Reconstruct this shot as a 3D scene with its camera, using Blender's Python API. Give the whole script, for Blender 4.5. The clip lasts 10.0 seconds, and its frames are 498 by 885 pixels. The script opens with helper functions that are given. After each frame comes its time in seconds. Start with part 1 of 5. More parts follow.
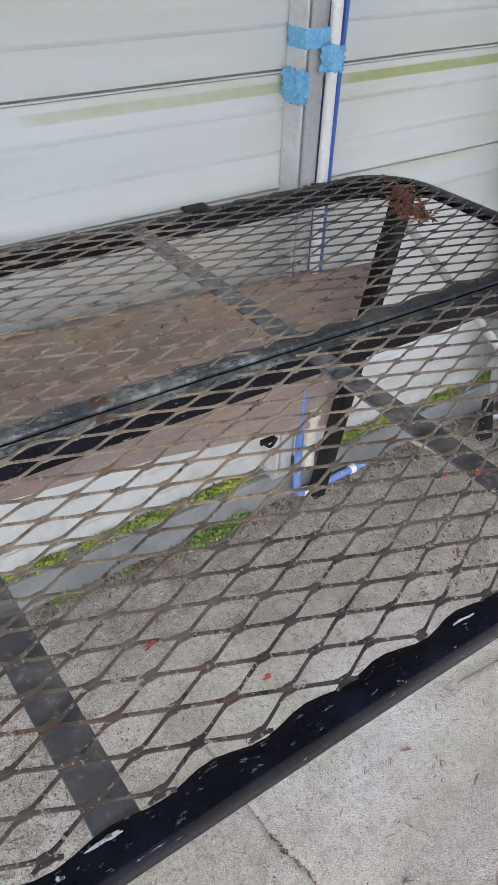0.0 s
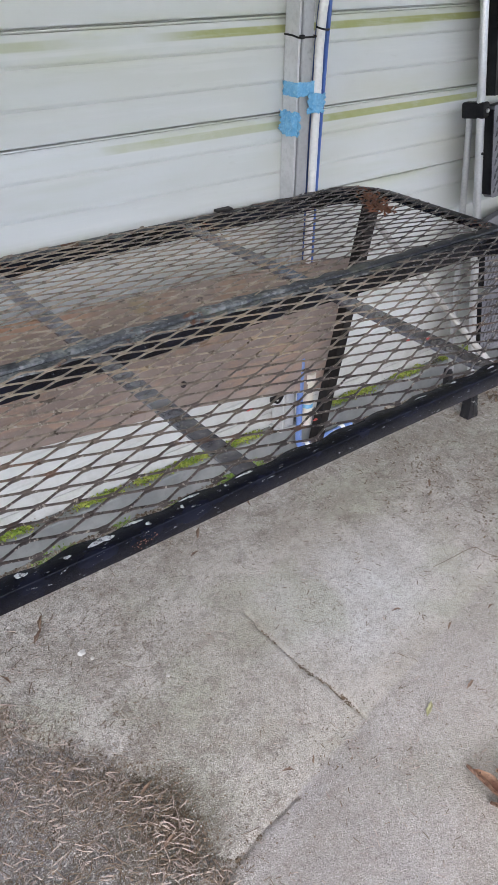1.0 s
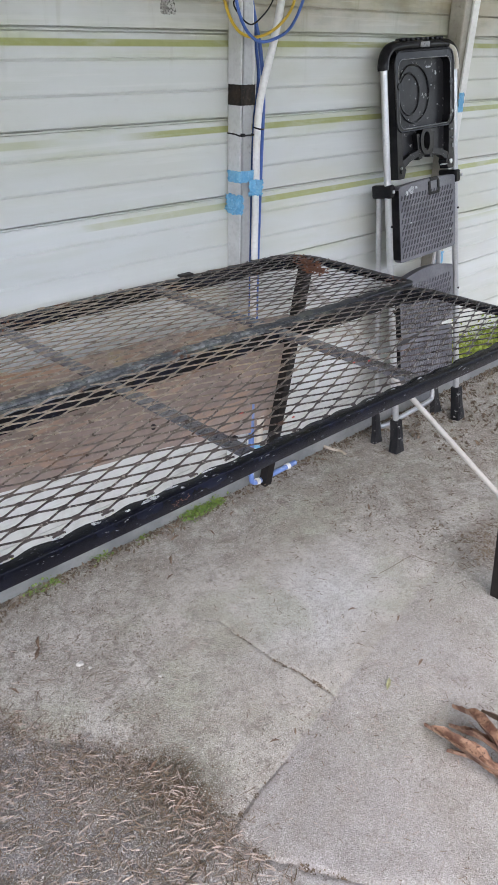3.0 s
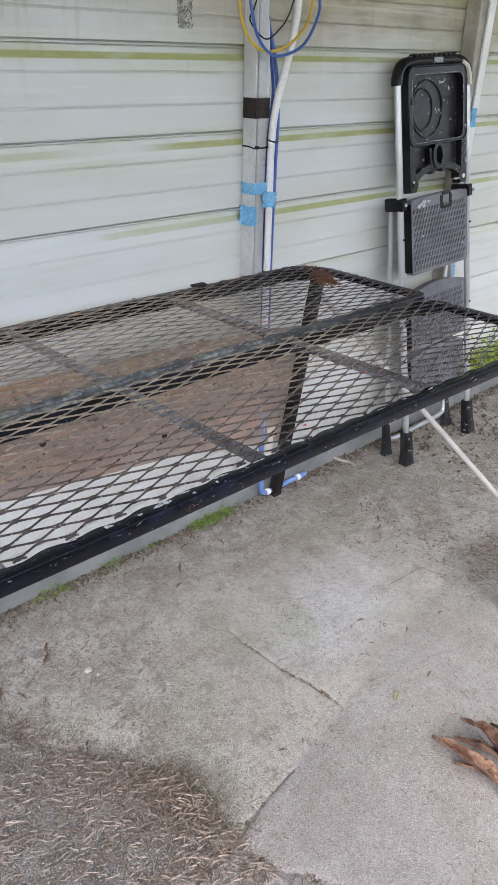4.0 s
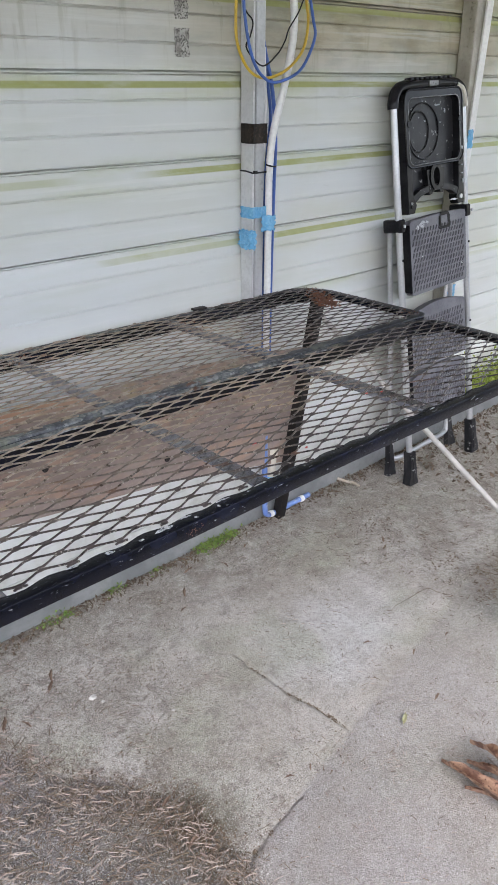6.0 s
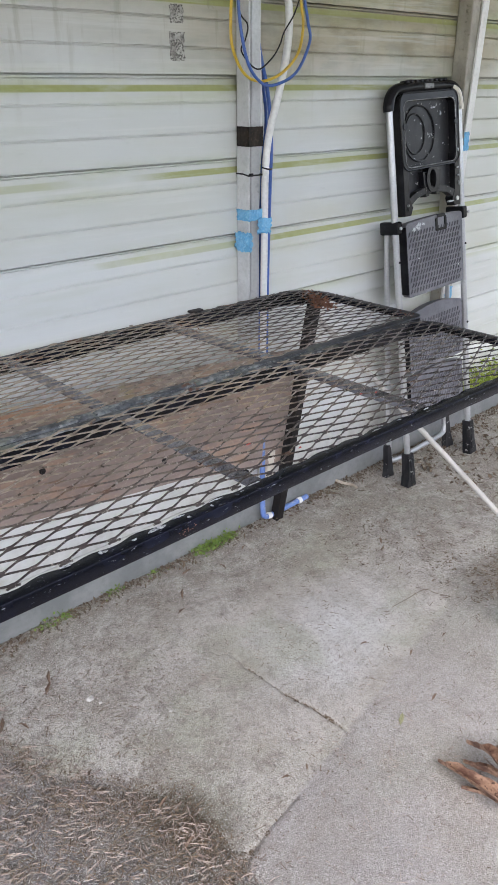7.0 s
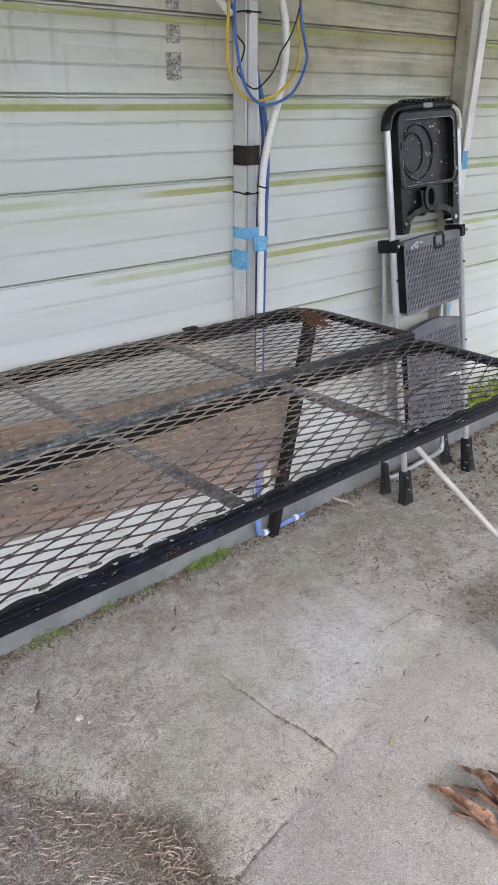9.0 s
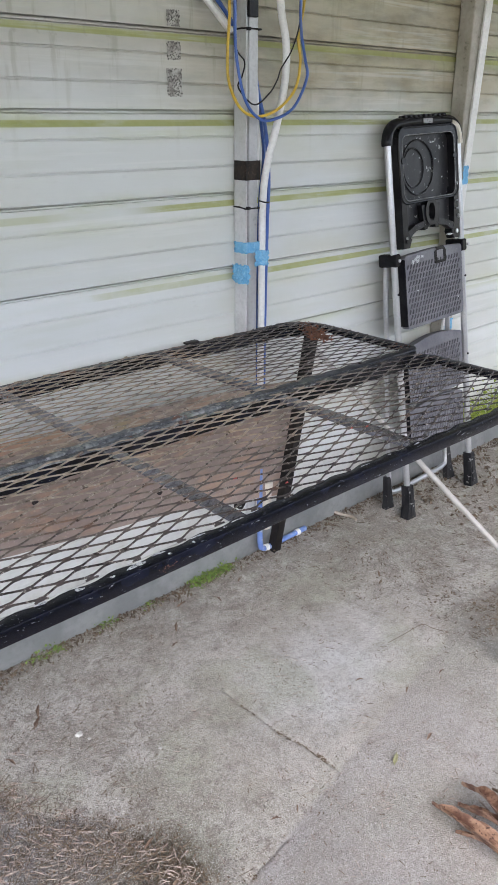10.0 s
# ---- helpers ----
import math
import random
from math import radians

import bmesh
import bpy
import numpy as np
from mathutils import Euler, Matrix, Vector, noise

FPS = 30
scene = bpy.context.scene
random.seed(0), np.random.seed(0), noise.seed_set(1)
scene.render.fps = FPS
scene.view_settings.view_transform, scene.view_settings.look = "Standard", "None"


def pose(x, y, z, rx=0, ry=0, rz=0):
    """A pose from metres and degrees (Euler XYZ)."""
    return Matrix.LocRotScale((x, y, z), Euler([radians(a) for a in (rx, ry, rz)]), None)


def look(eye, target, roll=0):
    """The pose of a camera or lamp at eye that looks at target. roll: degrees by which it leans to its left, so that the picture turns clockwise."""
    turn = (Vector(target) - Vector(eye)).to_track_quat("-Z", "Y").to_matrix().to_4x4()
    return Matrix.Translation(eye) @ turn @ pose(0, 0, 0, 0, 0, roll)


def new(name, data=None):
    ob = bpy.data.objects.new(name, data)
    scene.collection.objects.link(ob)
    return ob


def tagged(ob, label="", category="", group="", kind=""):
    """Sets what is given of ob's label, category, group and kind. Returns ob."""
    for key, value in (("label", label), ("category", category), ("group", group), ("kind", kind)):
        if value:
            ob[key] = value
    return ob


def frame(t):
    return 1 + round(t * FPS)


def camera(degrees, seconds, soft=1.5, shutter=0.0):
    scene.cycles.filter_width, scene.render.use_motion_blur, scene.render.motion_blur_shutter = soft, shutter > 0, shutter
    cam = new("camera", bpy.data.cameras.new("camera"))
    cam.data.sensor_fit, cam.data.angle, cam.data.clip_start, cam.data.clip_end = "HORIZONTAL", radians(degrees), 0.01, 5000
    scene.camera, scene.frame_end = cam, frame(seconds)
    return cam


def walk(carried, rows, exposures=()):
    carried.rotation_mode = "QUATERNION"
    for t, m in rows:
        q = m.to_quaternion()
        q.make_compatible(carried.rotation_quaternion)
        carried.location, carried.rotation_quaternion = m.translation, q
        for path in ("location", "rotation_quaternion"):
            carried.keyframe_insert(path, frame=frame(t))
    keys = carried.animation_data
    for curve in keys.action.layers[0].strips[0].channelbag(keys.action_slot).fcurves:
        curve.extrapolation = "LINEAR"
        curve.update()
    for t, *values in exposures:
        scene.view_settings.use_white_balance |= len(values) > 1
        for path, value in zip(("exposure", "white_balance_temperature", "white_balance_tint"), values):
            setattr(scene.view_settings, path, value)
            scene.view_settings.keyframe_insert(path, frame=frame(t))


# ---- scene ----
cam = camera(35.2, 10.0, soft=1.1)
PATH = [
    (0, (1.653, 0.104, 1.42), (2.598, 1.393, 0.218), 2.3),
    (0.5, (1.391, -0.087, 1.477), (2.399, 1.184, 0.307), 1.1),
    (1, (1.223, -0.304, 1.501), (2.254, 1.011, 0.4), 0.9),
    (1.5, (1.055, -0.404, 1.524), (2.155, 0.924, 0.511), 0.5),
    (2, (0.926, -0.448, 1.53), (2.133, 0.811, 0.552), 0.6),
    (2.5, (0.907, -0.477, 1.541), (2.148, 0.778, 0.6), 0.9),
    (4, (0.888, -0.498, 1.534), (2.129, 0.793, 0.643), 1.4),
    (4.5, (0.89, -0.496, 1.539), (2.126, 0.813, 0.668), 1.0),
    (5, (0.895, -0.496, 1.535), (2.138, 0.817, 0.681), 0.9),
    (5.5, (0.895, -0.493, 1.536), (2.142, 0.82, 0.688), 0.6),
    (7, (0.9, -0.515, 1.533), (2.148, 0.807, 0.699), 0.1),
    (7.5, (0.915, -0.508, 1.532), (2.165, 0.811, 0.697), 0.1),
    (8, (0.937, -0.517, 1.533), (2.181, 0.808, 0.698), -0.6),
    (8.5, (0.937, -0.518, 1.535), (2.178, 0.815, 0.711), -0.1),
    (9, (0.934, -0.528, 1.548), (2.181, 0.812, 0.741), 0.4),
    (9.5, (0.941, -0.534, 1.546), (2.19, 0.816, 0.761), 0.4),
    (10, (0.943, -0.531, 1.54), (2.193, 0.827, 0.77), 0.2),
]
walk(cam, [(t, look(eye, target, roll)) for t, eye, target, roll in PATH], [(0.0, 2.23, 6500, 15), (10.0, 2.23, 6500, 15)])

# ---- light ----
SUN_EL, SUN_AZ = 45.0, 212.0
world = bpy.data.worlds.new("overcast_sky")
scene.world = world
world.use_nodes = True
wn = world.node_tree.nodes
sky = wn.new("ShaderNodeTexSky")
sky.sky_type = "NISHITA"
sky.sun_disc = False
sky.sun_elevation, sky.sun_rotation = radians(SUN_EL), radians(SUN_AZ)
sky.dust_density, sky.air_density = 1.5, 1.0
wn["Background"].inputs["Strength"].default_value = 0.15
grey = wn.new("ShaderNodeHueSaturation")
grey.inputs["Saturation"].default_value = 0.6
world.node_tree.links.new(sky.outputs[0], grey.inputs["Color"])
world.node_tree.links.new(grey.outputs[0], wn["Background"].inputs["Color"])
sun = new("sun", bpy.data.lights.new("sun", "SUN"))
sun.data.energy, sun.data.angle, sun.data.color = 0.9, radians(50), (0.98, 0.98, 1.0)
away = Vector((math.sin(radians(SUN_AZ)) * math.cos(radians(SUN_EL)), math.cos(radians(SUN_AZ)) * math.cos(radians(SUN_EL)), math.sin(radians(SUN_EL))))
sun.matrix_world = Matrix.Translation((0, 0, 6)) @ away.to_track_quat("Z", "Y").to_matrix().to_4x4()


# ---- materials ----
class Nodes:
    """Short hand for one node material."""

    def __init__(self, name):
        self.m = bpy.data.materials.new(name)
        self.m.use_nodes = True
        self.t = self.m.node_tree
        self.b = self.t.nodes["Principled BSDF"]
        self.co = self.t.nodes.new("ShaderNodeTexCoord").outputs["Object"]

    def link(self, a, b):
        self.t.links.new(a, b)

    def put(self, socket, value):
        if isinstance(value, bpy.types.NodeSocket):
            self.link(value, socket)
        else:
            socket.default_value = value

    def noise(self, scale, detail=4, rough=0.55, stretch=None, warp=0.0):
        n = self.t.nodes.new("ShaderNodeTexNoise")
        n.inputs["Scale"].default_value, n.inputs["Detail"].default_value = scale, detail
        n.inputs["Roughness"].default_value, n.inputs["Distortion"].default_value = rough, warp
        co = self.co
        if stretch:
            mp = self.t.nodes.new("ShaderNodeMapping")
            mp.inputs["Scale"].default_value = stretch
            self.link(self.co, mp.inputs["Vector"])
            co = mp.outputs[0]
        self.link(co, n.inputs["Vector"])
        return n.outputs["Fac"]

    def ramp(self, fac, lo, hi):
        r = self.t.nodes.new("ShaderNodeMapRange")
        r.interpolation_type = "SMOOTHSTEP"
        self.put(r.inputs["Value"], fac)
        r.inputs["From Min"].default_value, r.inputs["From Max"].default_value = lo, hi
        return r.outputs["Result"]

    def mix(self, fac, a, b):
        x = self.t.nodes.new("ShaderNodeMix")
        x.data_type = "RGBA"
        self.put(x.inputs["Factor"], fac)
        self.put(x.inputs["A"], a if isinstance(a, bpy.types.NodeSocket) else (*a, 1))
        self.put(x.inputs["B"], b if isinstance(b, bpy.types.NodeSocket) else (*b, 1))
        return x.outputs["Result"]

    def math(self, op, a, b=0.0, c=0.0):
        x = self.t.nodes.new("ShaderNodeMath")
        x.operation = op
        self.put(x.inputs[0], a), self.put(x.inputs[1], b), self.put(x.inputs[2], c)
        return x.outputs[0]

    def cells(self, scale):
        """A grey of its own for each small cell, for sand and aggregate."""
        v = self.t.nodes.new("ShaderNodeTexVoronoi")
        v.inputs["Scale"].default_value = scale
        self.link(self.co, v.inputs["Vector"])
        s = self.t.nodes.new("ShaderNodeSeparateColor")
        self.link(v.outputs["Color"], s.inputs[0])
        return s.outputs[0]

    def axis(self, k):
        s = self.t.nodes.new("ShaderNodeSeparateXYZ")
        self.link(self.co, s.inputs[0])
        return s.outputs[k]

    def bump(self, height, strength=0.3, distance=0.002):
        b = self.t.nodes.new("ShaderNodeBump")
        b.inputs["Strength"].default_value, b.inputs["Distance"].default_value = strength, distance
        self.link(height, b.inputs["Height"])
        self.link(b.outputs[0], self.b.inputs["Normal"])

    def done(self, color, rough=0.6, metal=0.0):
        self.put(self.b.inputs["Base Color"], color if isinstance(color, bpy.types.NodeSocket) else (*color, 1))
        self.put(self.b.inputs["Roughness"], rough)
        self.put(self.b.inputs["Metallic"], metal)
        return self.m


def plain(name, c1, c2, scale=12, rough=0.5, metal=0.0, grain=150, bump=0.15, spots=None, amount=(0.55, 0.7), stretch=None, shine=0.5):
    """A surface that varies between two colours, with fine grain and spots of a third."""
    n = Nodes(name)
    col = n.mix(n.ramp(n.noise(scale, stretch=stretch), 0.35, 0.65), c1, c2)
    col = n.mix(n.math("MULTIPLY", n.ramp(n.noise(grain, 3), 0.4, 0.75), 0.35), col, tuple(v * 0.6 for v in c1))
    if spots:
        col = n.mix(n.ramp(n.noise(scale * 4, 5, 0.65), *amount), col, spots)
    n.bump(n.noise(grain, 3), bump, 0.001)
    n.b.inputs["Specular IOR Level"].default_value = shine
    return n.done(col, rough, metal)


CREASES = (0.150, 0.386, 0.620, 0.855, 1.088, 1.319, 1.554, 1.763, 1.992, 2.221)   # heights of the siding's creases


def siding_material():
    n = Nodes("painted_siding")
    x, z = n.axis(0), n.axis(2)
    col = n.mix(n.ramp(n.noise(1.4, 3, stretch=(0.6, 1, 1.6)), 0.35, 0.7), (0.595, 0.62, 0.61), (0.565, 0.58, 0.525))
    col = n.mix(n.math("MULTIPLY", n.ramp(n.noise(5, 4, stretch=(0.35, 1, 3)), 0.5, 0.8), 0.4), col, (0.46, 0.49, 0.39))
    col = n.mix(n.math("MULTIPLY", n.ramp(n.noise(70, 4, stretch=(0.3, 1, 1)), 0.6, 0.8), 0.2), col, (0.40, 0.41, 0.37))
    # grime of the upper part, a weathered shape of its own
    high = n.math("ADD", z, n.math("MULTIPLY", n.noise(2.5, 4), 0.35))
    east = n.ramp(n.math("ADD", x, n.math("MULTIPLY", n.noise(2.0, 4), 0.6)), 2.5, 3.4)
    col = n.mix(n.math("MULTIPLY", n.math("MULTIPLY", n.ramp(high, 1.62, 1.84), n.math("MULTIPLY_ADD", east, 0.56, 0.34)), n.math("MULTIPLY_ADD", n.noise(9, 4), 0.6, 0.7)), col, n.mix(n.ramp(n.noise(16, 5, 0.65, stretch=(0.4, 1, 1.5)), 0.4, 0.65), (0.36, 0.31, 0.20), (0.23, 0.205, 0.125)))
    col = n.mix(n.math("MULTIPLY", n.math("MULTIPLY", east, n.ramp(n.noise(3.5, 4, stretch=(0.5, 1, 1.5)), 0.4, 0.7)), 0.4), col, (0.52, 0.515, 0.40))
    # algae that grows on the ledge below each crease
    d = n.math("ABSOLUTE", n.math("SUBTRACT", z, CREASES[3] - 0.036))
    for c in CREASES[4:]:
        d = n.math("MINIMUM", d, n.math("ABSOLUTE", n.math("SUBTRACT", z, c - (0.022 if c == CREASES[7] else 0.036))))
    band = n.ramp(d, 0.0105, 0.0065)
    soft = n.ramp(d, 0.070, 0.012)
    # the algae starts at a different place on each ledge and runs on eastwards
    wob = n.math("MULTIPLY_ADD", n.noise(5, 4, 0.6), 0.16, n.math("SUBTRACT", x, 0.08))
    patchy = n.math("MULTIPLY_ADD", n.ramp(n.noise(7, 5, 0.65, stretch=(1, 1, 3)), 0.35, 0.55), 0.3, 0.7)
    grow = n.math("MULTIPLY", n.ramp(wob, 3.6, 3.9), n.ramp(z, 0.80, 0.86))
    for c, first, full, most in ((CREASES[4], 2.12, 2.20, 0.55), (CREASES[4], 2.66, 2.76, 0.95), (CREASES[5], 2.22, 2.40, 0.95), (CREASES[6], 0.5, 0.9, 0.95), (CREASES[7] + 0.014, 0.5, 0.9, 0.95), (CREASES[8], 0.5, 0.9, 0.7)):
        row = n.ramp(n.math("ABSOLUTE", n.math("SUBTRACT", z, c - 0.036)), 0.080, 0.070)
        grow = n.math("MAXIMUM", grow, n.math("MULTIPLY", n.math("MULTIPLY", row, n.ramp(wob, first, full)), most))
    row = n.ramp(n.math("ABSOLUTE", n.math("SUBTRACT", z, CREASES[5] - 0.036)), 0.080, 0.070)
    grow = n.math("MAXIMUM", grow, n.math("MULTIPLY", n.math("MULTIPLY", row, n.ramp(wob, 2.10, 1.98)), 0.45))
    grow = n.math("MULTIPLY", grow, patchy)
    col = n.mix(n.math("MULTIPLY", n.math("MULTIPLY", soft, n.ramp(n.noise(3.0, 4, stretch=(0.7, 1, 4)), 0.45, 0.7)), n.math("MULTIPLY", n.ramp(z, 0.80, 0.86), 0.55)), col, (0.43, 0.47, 0.25))
    col = n.mix(n.math("MULTIPLY", n.math("MULTIPLY", band, grow), 0.95), col, n.mix(n.noise(40, 3), (0.27, 0.29, 0.06), (0.37, 0.39, 0.14)))
    scr = n.ramp(n.noise(22, 6, 0.7, stretch=(0.5, 1, 2.2)), 0.70, 0.74)
    col = n.mix(n.math("MULTIPLY", scr, 0.5), col, (0.66, 0.67, 0.65))
    run = n.math("MULTIPLY", n.ramp(n.noise(3.2, 5, 0.6, stretch=(0.5, 1, 14)), 0.52, 0.66), n.ramp(n.noise(1.6, 3), 0.42, 0.6))
    col = n.mix(n.math("MULTIPLY", run, 0.30), col, (0.70, 0.71, 0.68))
    drip = n.math("MULTIPLY", n.ramp(n.noise(30, 4, 0.6, stretch=(1, 1, 0.12)), 0.56, 0.70), n.ramp(high, 1.55, 1.85))
    col = n.mix(n.math("MULTIPLY", drip, 0.35), col, (0.24, 0.23, 0.15))
    # lowest boards painted darker, blotchily, to tone down the light there
    low_shade = n.math("ADD", z, n.math("MULTIPLY", n.noise(9, 5, 0.65, stretch=(1, 1, 0.5)), 0.30))
    col = n.mix(n.math("MULTIPLY", n.ramp(low_shade, 0.50, 0.25), 0.65), col, n.mix(n.ramp(n.noise(30, 5, 0.7), 0.4, 0.65), (0.40, 0.405, 0.385), (0.30, 0.29, 0.255)))
    n.bump(n.noise(14, 3), 0.12, 0.004)
    return n.done(col, n.math("MULTIPLY_ADD", n.noise(8), 0.2, 0.34))


def ground_material():
    n = Nodes("weathered_concrete")
    x, y = n.axis(0), n.axis(1)
    big, mid, fine = n.noise(1.7, 4), n.noise(9, 5, 0.6), n.noise(120, 5, 0.7)
    col = n.mix(n.ramp(big, 0.35, 0.65), (0.56, 0.535, 0.49), (0.46, 0.432, 0.38))
    # paler grey patch in the middle of the slab
    dx = n.math("MULTIPLY", n.math("SUBTRACT", x, 2.42), 1.5)
    dy = n.math("MULTIPLY", n.math("SUBTRACT", y, 0.72), 2.6)
    r = n.math("ADD", n.math("SQRT", n.math("ADD", n.math("MULTIPLY", dx, dx), n.math("MULTIPLY", dy, dy))), n.math("MULTIPLY", n.noise(6, 4), 0.7))
    col = n.mix(n.math("MULTIPLY", n.ramp(r, 1.05, 0.45), 0.75), col, (0.60, 0.61, 0.60))
    col = n.mix(n.math("MULTIPLY", n.ramp(n.noise(3.1, 3), 0.46, 0.64), 0.50), col, (0.35, 0.365, 0.255))
    # rougher, pinker slab in front of the joint
    front = n.math("ADD", n.math("SUBTRACT", y, n.math("MULTIPLY_ADD", x, 0.198, 0.004)), n.math("MULTIPLY", n.math("SUBTRACT", n.noise(35, 4), 0.5), 0.03))
    col = n.mix(n.math("MULTIPLY", n.ramp(front, 0.012, -0.008), n.math("MULTIPLY_ADD", n.ramp(x, 2.25, 1.80), 0.45, 0.50)), col, n.mix(n.ramp(mid, 0.35, 0.7), (0.375, 0.352, 0.345), (0.29, 0.27, 0.262)))
    # old dark paving at the corner
    edge = n.math("ADD", n.math("ADD", x, n.math("MULTIPLY", n.math("MAXIMUM", n.math("SUBTRACT", y, 0.60), 0.0), 0.62)), n.math("MULTIPLY", n.noise(9, 5, 0.65), 0.34))
    behind = n.ramp(front, -0.01, 0.015)
    col = n.mix(n.math("MULTIPLY", n.ramp(edge, 1.87, 1.82), behind), col, n.mix(n.ramp(n.noise(14, 5), 0.35, 0.7), (0.30, 0.292, 0.295), (0.105, 0.098, 0.098)))
    # dark drift of rotted needles beside the joint
    px, py = n.math("MULTIPLY", n.math("SUBTRACT", x, 1.650), 6.5), n.math("MULTIPLY", n.math("SUBTRACT", y, 0.50), 5.0)
    drift = n.math("ADD", n.math("ADD", n.math("MULTIPLY", px, px), n.math("MULTIPLY", py, py)), n.math("MULTIPLY", n.noise(14, 5, 0.7), 1.6))
    col = n.mix(n.math("MULTIPLY", n.math("MULTIPLY", n.ramp(drift, 1.85, 0.85), behind), 0.88), col, (0.10, 0.09, 0.06))
    # soil that gathers towards the wall and the far end
    soil = n.math("ADD", n.math("ADD", y, n.math("MULTIPLY", n.math("SUBTRACT", x, 2.4), 0.28)), n.math("MULTIPLY", mid, 0.5))
    col = n.mix(n.math("MULTIPLY", n.math("MULTIPLY", n.ramp(soil, 1.15, 1.50), n.ramp(n.noise(11, 6, 0.7), 0.34, 0.58)), 0.72), col, n.mix(n.ramp(n.noise(25, 5), 0.35, 0.7), (0.33, 0.295, 0.24), (0.19, 0.16, 0.125)))
    # damp dark soil beyond the table's end
    qx, qy = n.math("MULTIPLY", n.math("SUBTRACT", x, 3.066), 3.6), n.math("MULTIPLY", n.math("SUBTRACT", y, 0.52), 5.5)
    damp = n.math("ADD", n.math("ADD", n.math("MULTIPLY", qx, qx), n.math("MULTIPLY", qy, qy)), n.math("MULTIPLY", n.noise(13, 6, 0.7), 1.8))
    col = n.mix(n.math("MULTIPLY", n.ramp(damp, 1.9, 0.9), 0.75), col, n.mix(n.ramp(n.noise(40, 5, 0.7), 0.4, 0.65), (0.10, 0.085, 0.065), (0.24, 0.21, 0.17)))
    coarse = n.math("MAXIMUM", n.math("MULTIPLY", n.ramp(front, 0.01, -0.02), 0.30), n.ramp(edge, 1.90, 1.80))
    grub = n.math("MAXIMUM", n.ramp(n.math("ADD", x, n.math("MULTIPLY", mid, 0.5)), 2.50, 1.95), n.math("MAXIMUM", n.ramp(n.math("ADD", x, mid), 3.1, 3.6), n.ramp(n.math("ADD", y, mid), 1.45, 1.75)))
    grub = n.math("MULTIPLY", grub, behind)
    col = n.mix(n.math("MULTIPLY", n.ramp(n.noise(5.5, 6, 0.7), 0.44, 0.62), n.math("MULTIPLY_ADD", grub, 0.30, 0.30)), col, (0.28, 0.245, 0.20))
    col = n.mix(n.math("MULTIPLY", n.ramp(n.noise(17, 6, 0.75), 0.50, 0.62), n.math("MULTIPLY_ADD", grub, 0.50, 0.24)), col, (0.20, 0.175, 0.14))
    col = n.mix(n.math("MULTIPLY", n.ramp(n.noise(58, 6, 0.8), 0.50, 0.58), n.math("MULTIPLY_ADD", grub, 0.25, 0.30)), col, (0.23, 0.20, 0.165))
    col = n.mix(n.math("MULTIPLY", n.ramp(n.noise(90, 5, 0.75), 0.60, 0.66), n.math("MULTIPLY_ADD", grub, 0.30, 0.50)), col, (0.085, 0.07, 0.055))
    col = n.mix(n.math("MULTIPLY", n.ramp(fine, 0.55, 0.61), n.math("MULTIPLY_ADD", coarse, 0.20, 0.40)), col, (0.12, 0.105, 0.09))
    col = n.mix(n.math("MULTIPLY", n.ramp(n.noise(300, 3, 0.6), 0.55, 0.61), n.math("MULTIPLY_ADD", coarse, 0.40, 0.16)), col, (0.10, 0.09, 0.08))
    col = n.mix(n.math("MULTIPLY", n.ramp(n.noise(240, 3, 0.6), 0.56, 0.62), n.math("MULTIPLY_ADD", coarse, 0.45, 0.14)), col, (0.82, 0.80, 0.77))
    # sand and aggregate showing on the worn face
    sand, stone = n.cells(560), n.cells(260)
    hard = n.math("MULTIPLY_ADD", n.math("MAXIMUM", coarse, grub), 0.42, 0.20)
    col = n.mix(n.math("MULTIPLY", n.ramp(sand, 0.62, 0.95), hard), col, (0.13, 0.115, 0.10))
    col = n.mix(n.math("MULTIPLY", n.ramp(sand, 0.22, 0.0), n.math("MULTIPLY", hard, 0.8)), col, (0.80, 0.78, 0.75))
    col = n.mix(n.math("MULTIPLY", n.ramp(stone, 0.93, 0.97), hard), col, (0.10, 0.088, 0.075))
    col = n.mix(n.math("MULTIPLY", n.ramp(stone, 0.05, 0.01), n.math("MULTIPLY", coarse, 0.6)), col, (0.74, 0.72, 0.70))
    # unseen ground beyond the slab, made dark as grass to cut bounced light
    col = n.mix(n.ramp(n.math("ADD", y, n.math("MULTIPLY", mid, 0.2)), -1.1, -1.4), col, n.mix(n.ramp(n.noise(30, 5), 0.35, 0.65), (0.07, 0.085, 0.035), (0.13, 0.12, 0.06)))
    n.bump(n.math("ADD", n.math("MULTIPLY", fine, 0.6), n.noise(320, 3)), 1.0, 0.006)
    return n.done(col, 0.9)


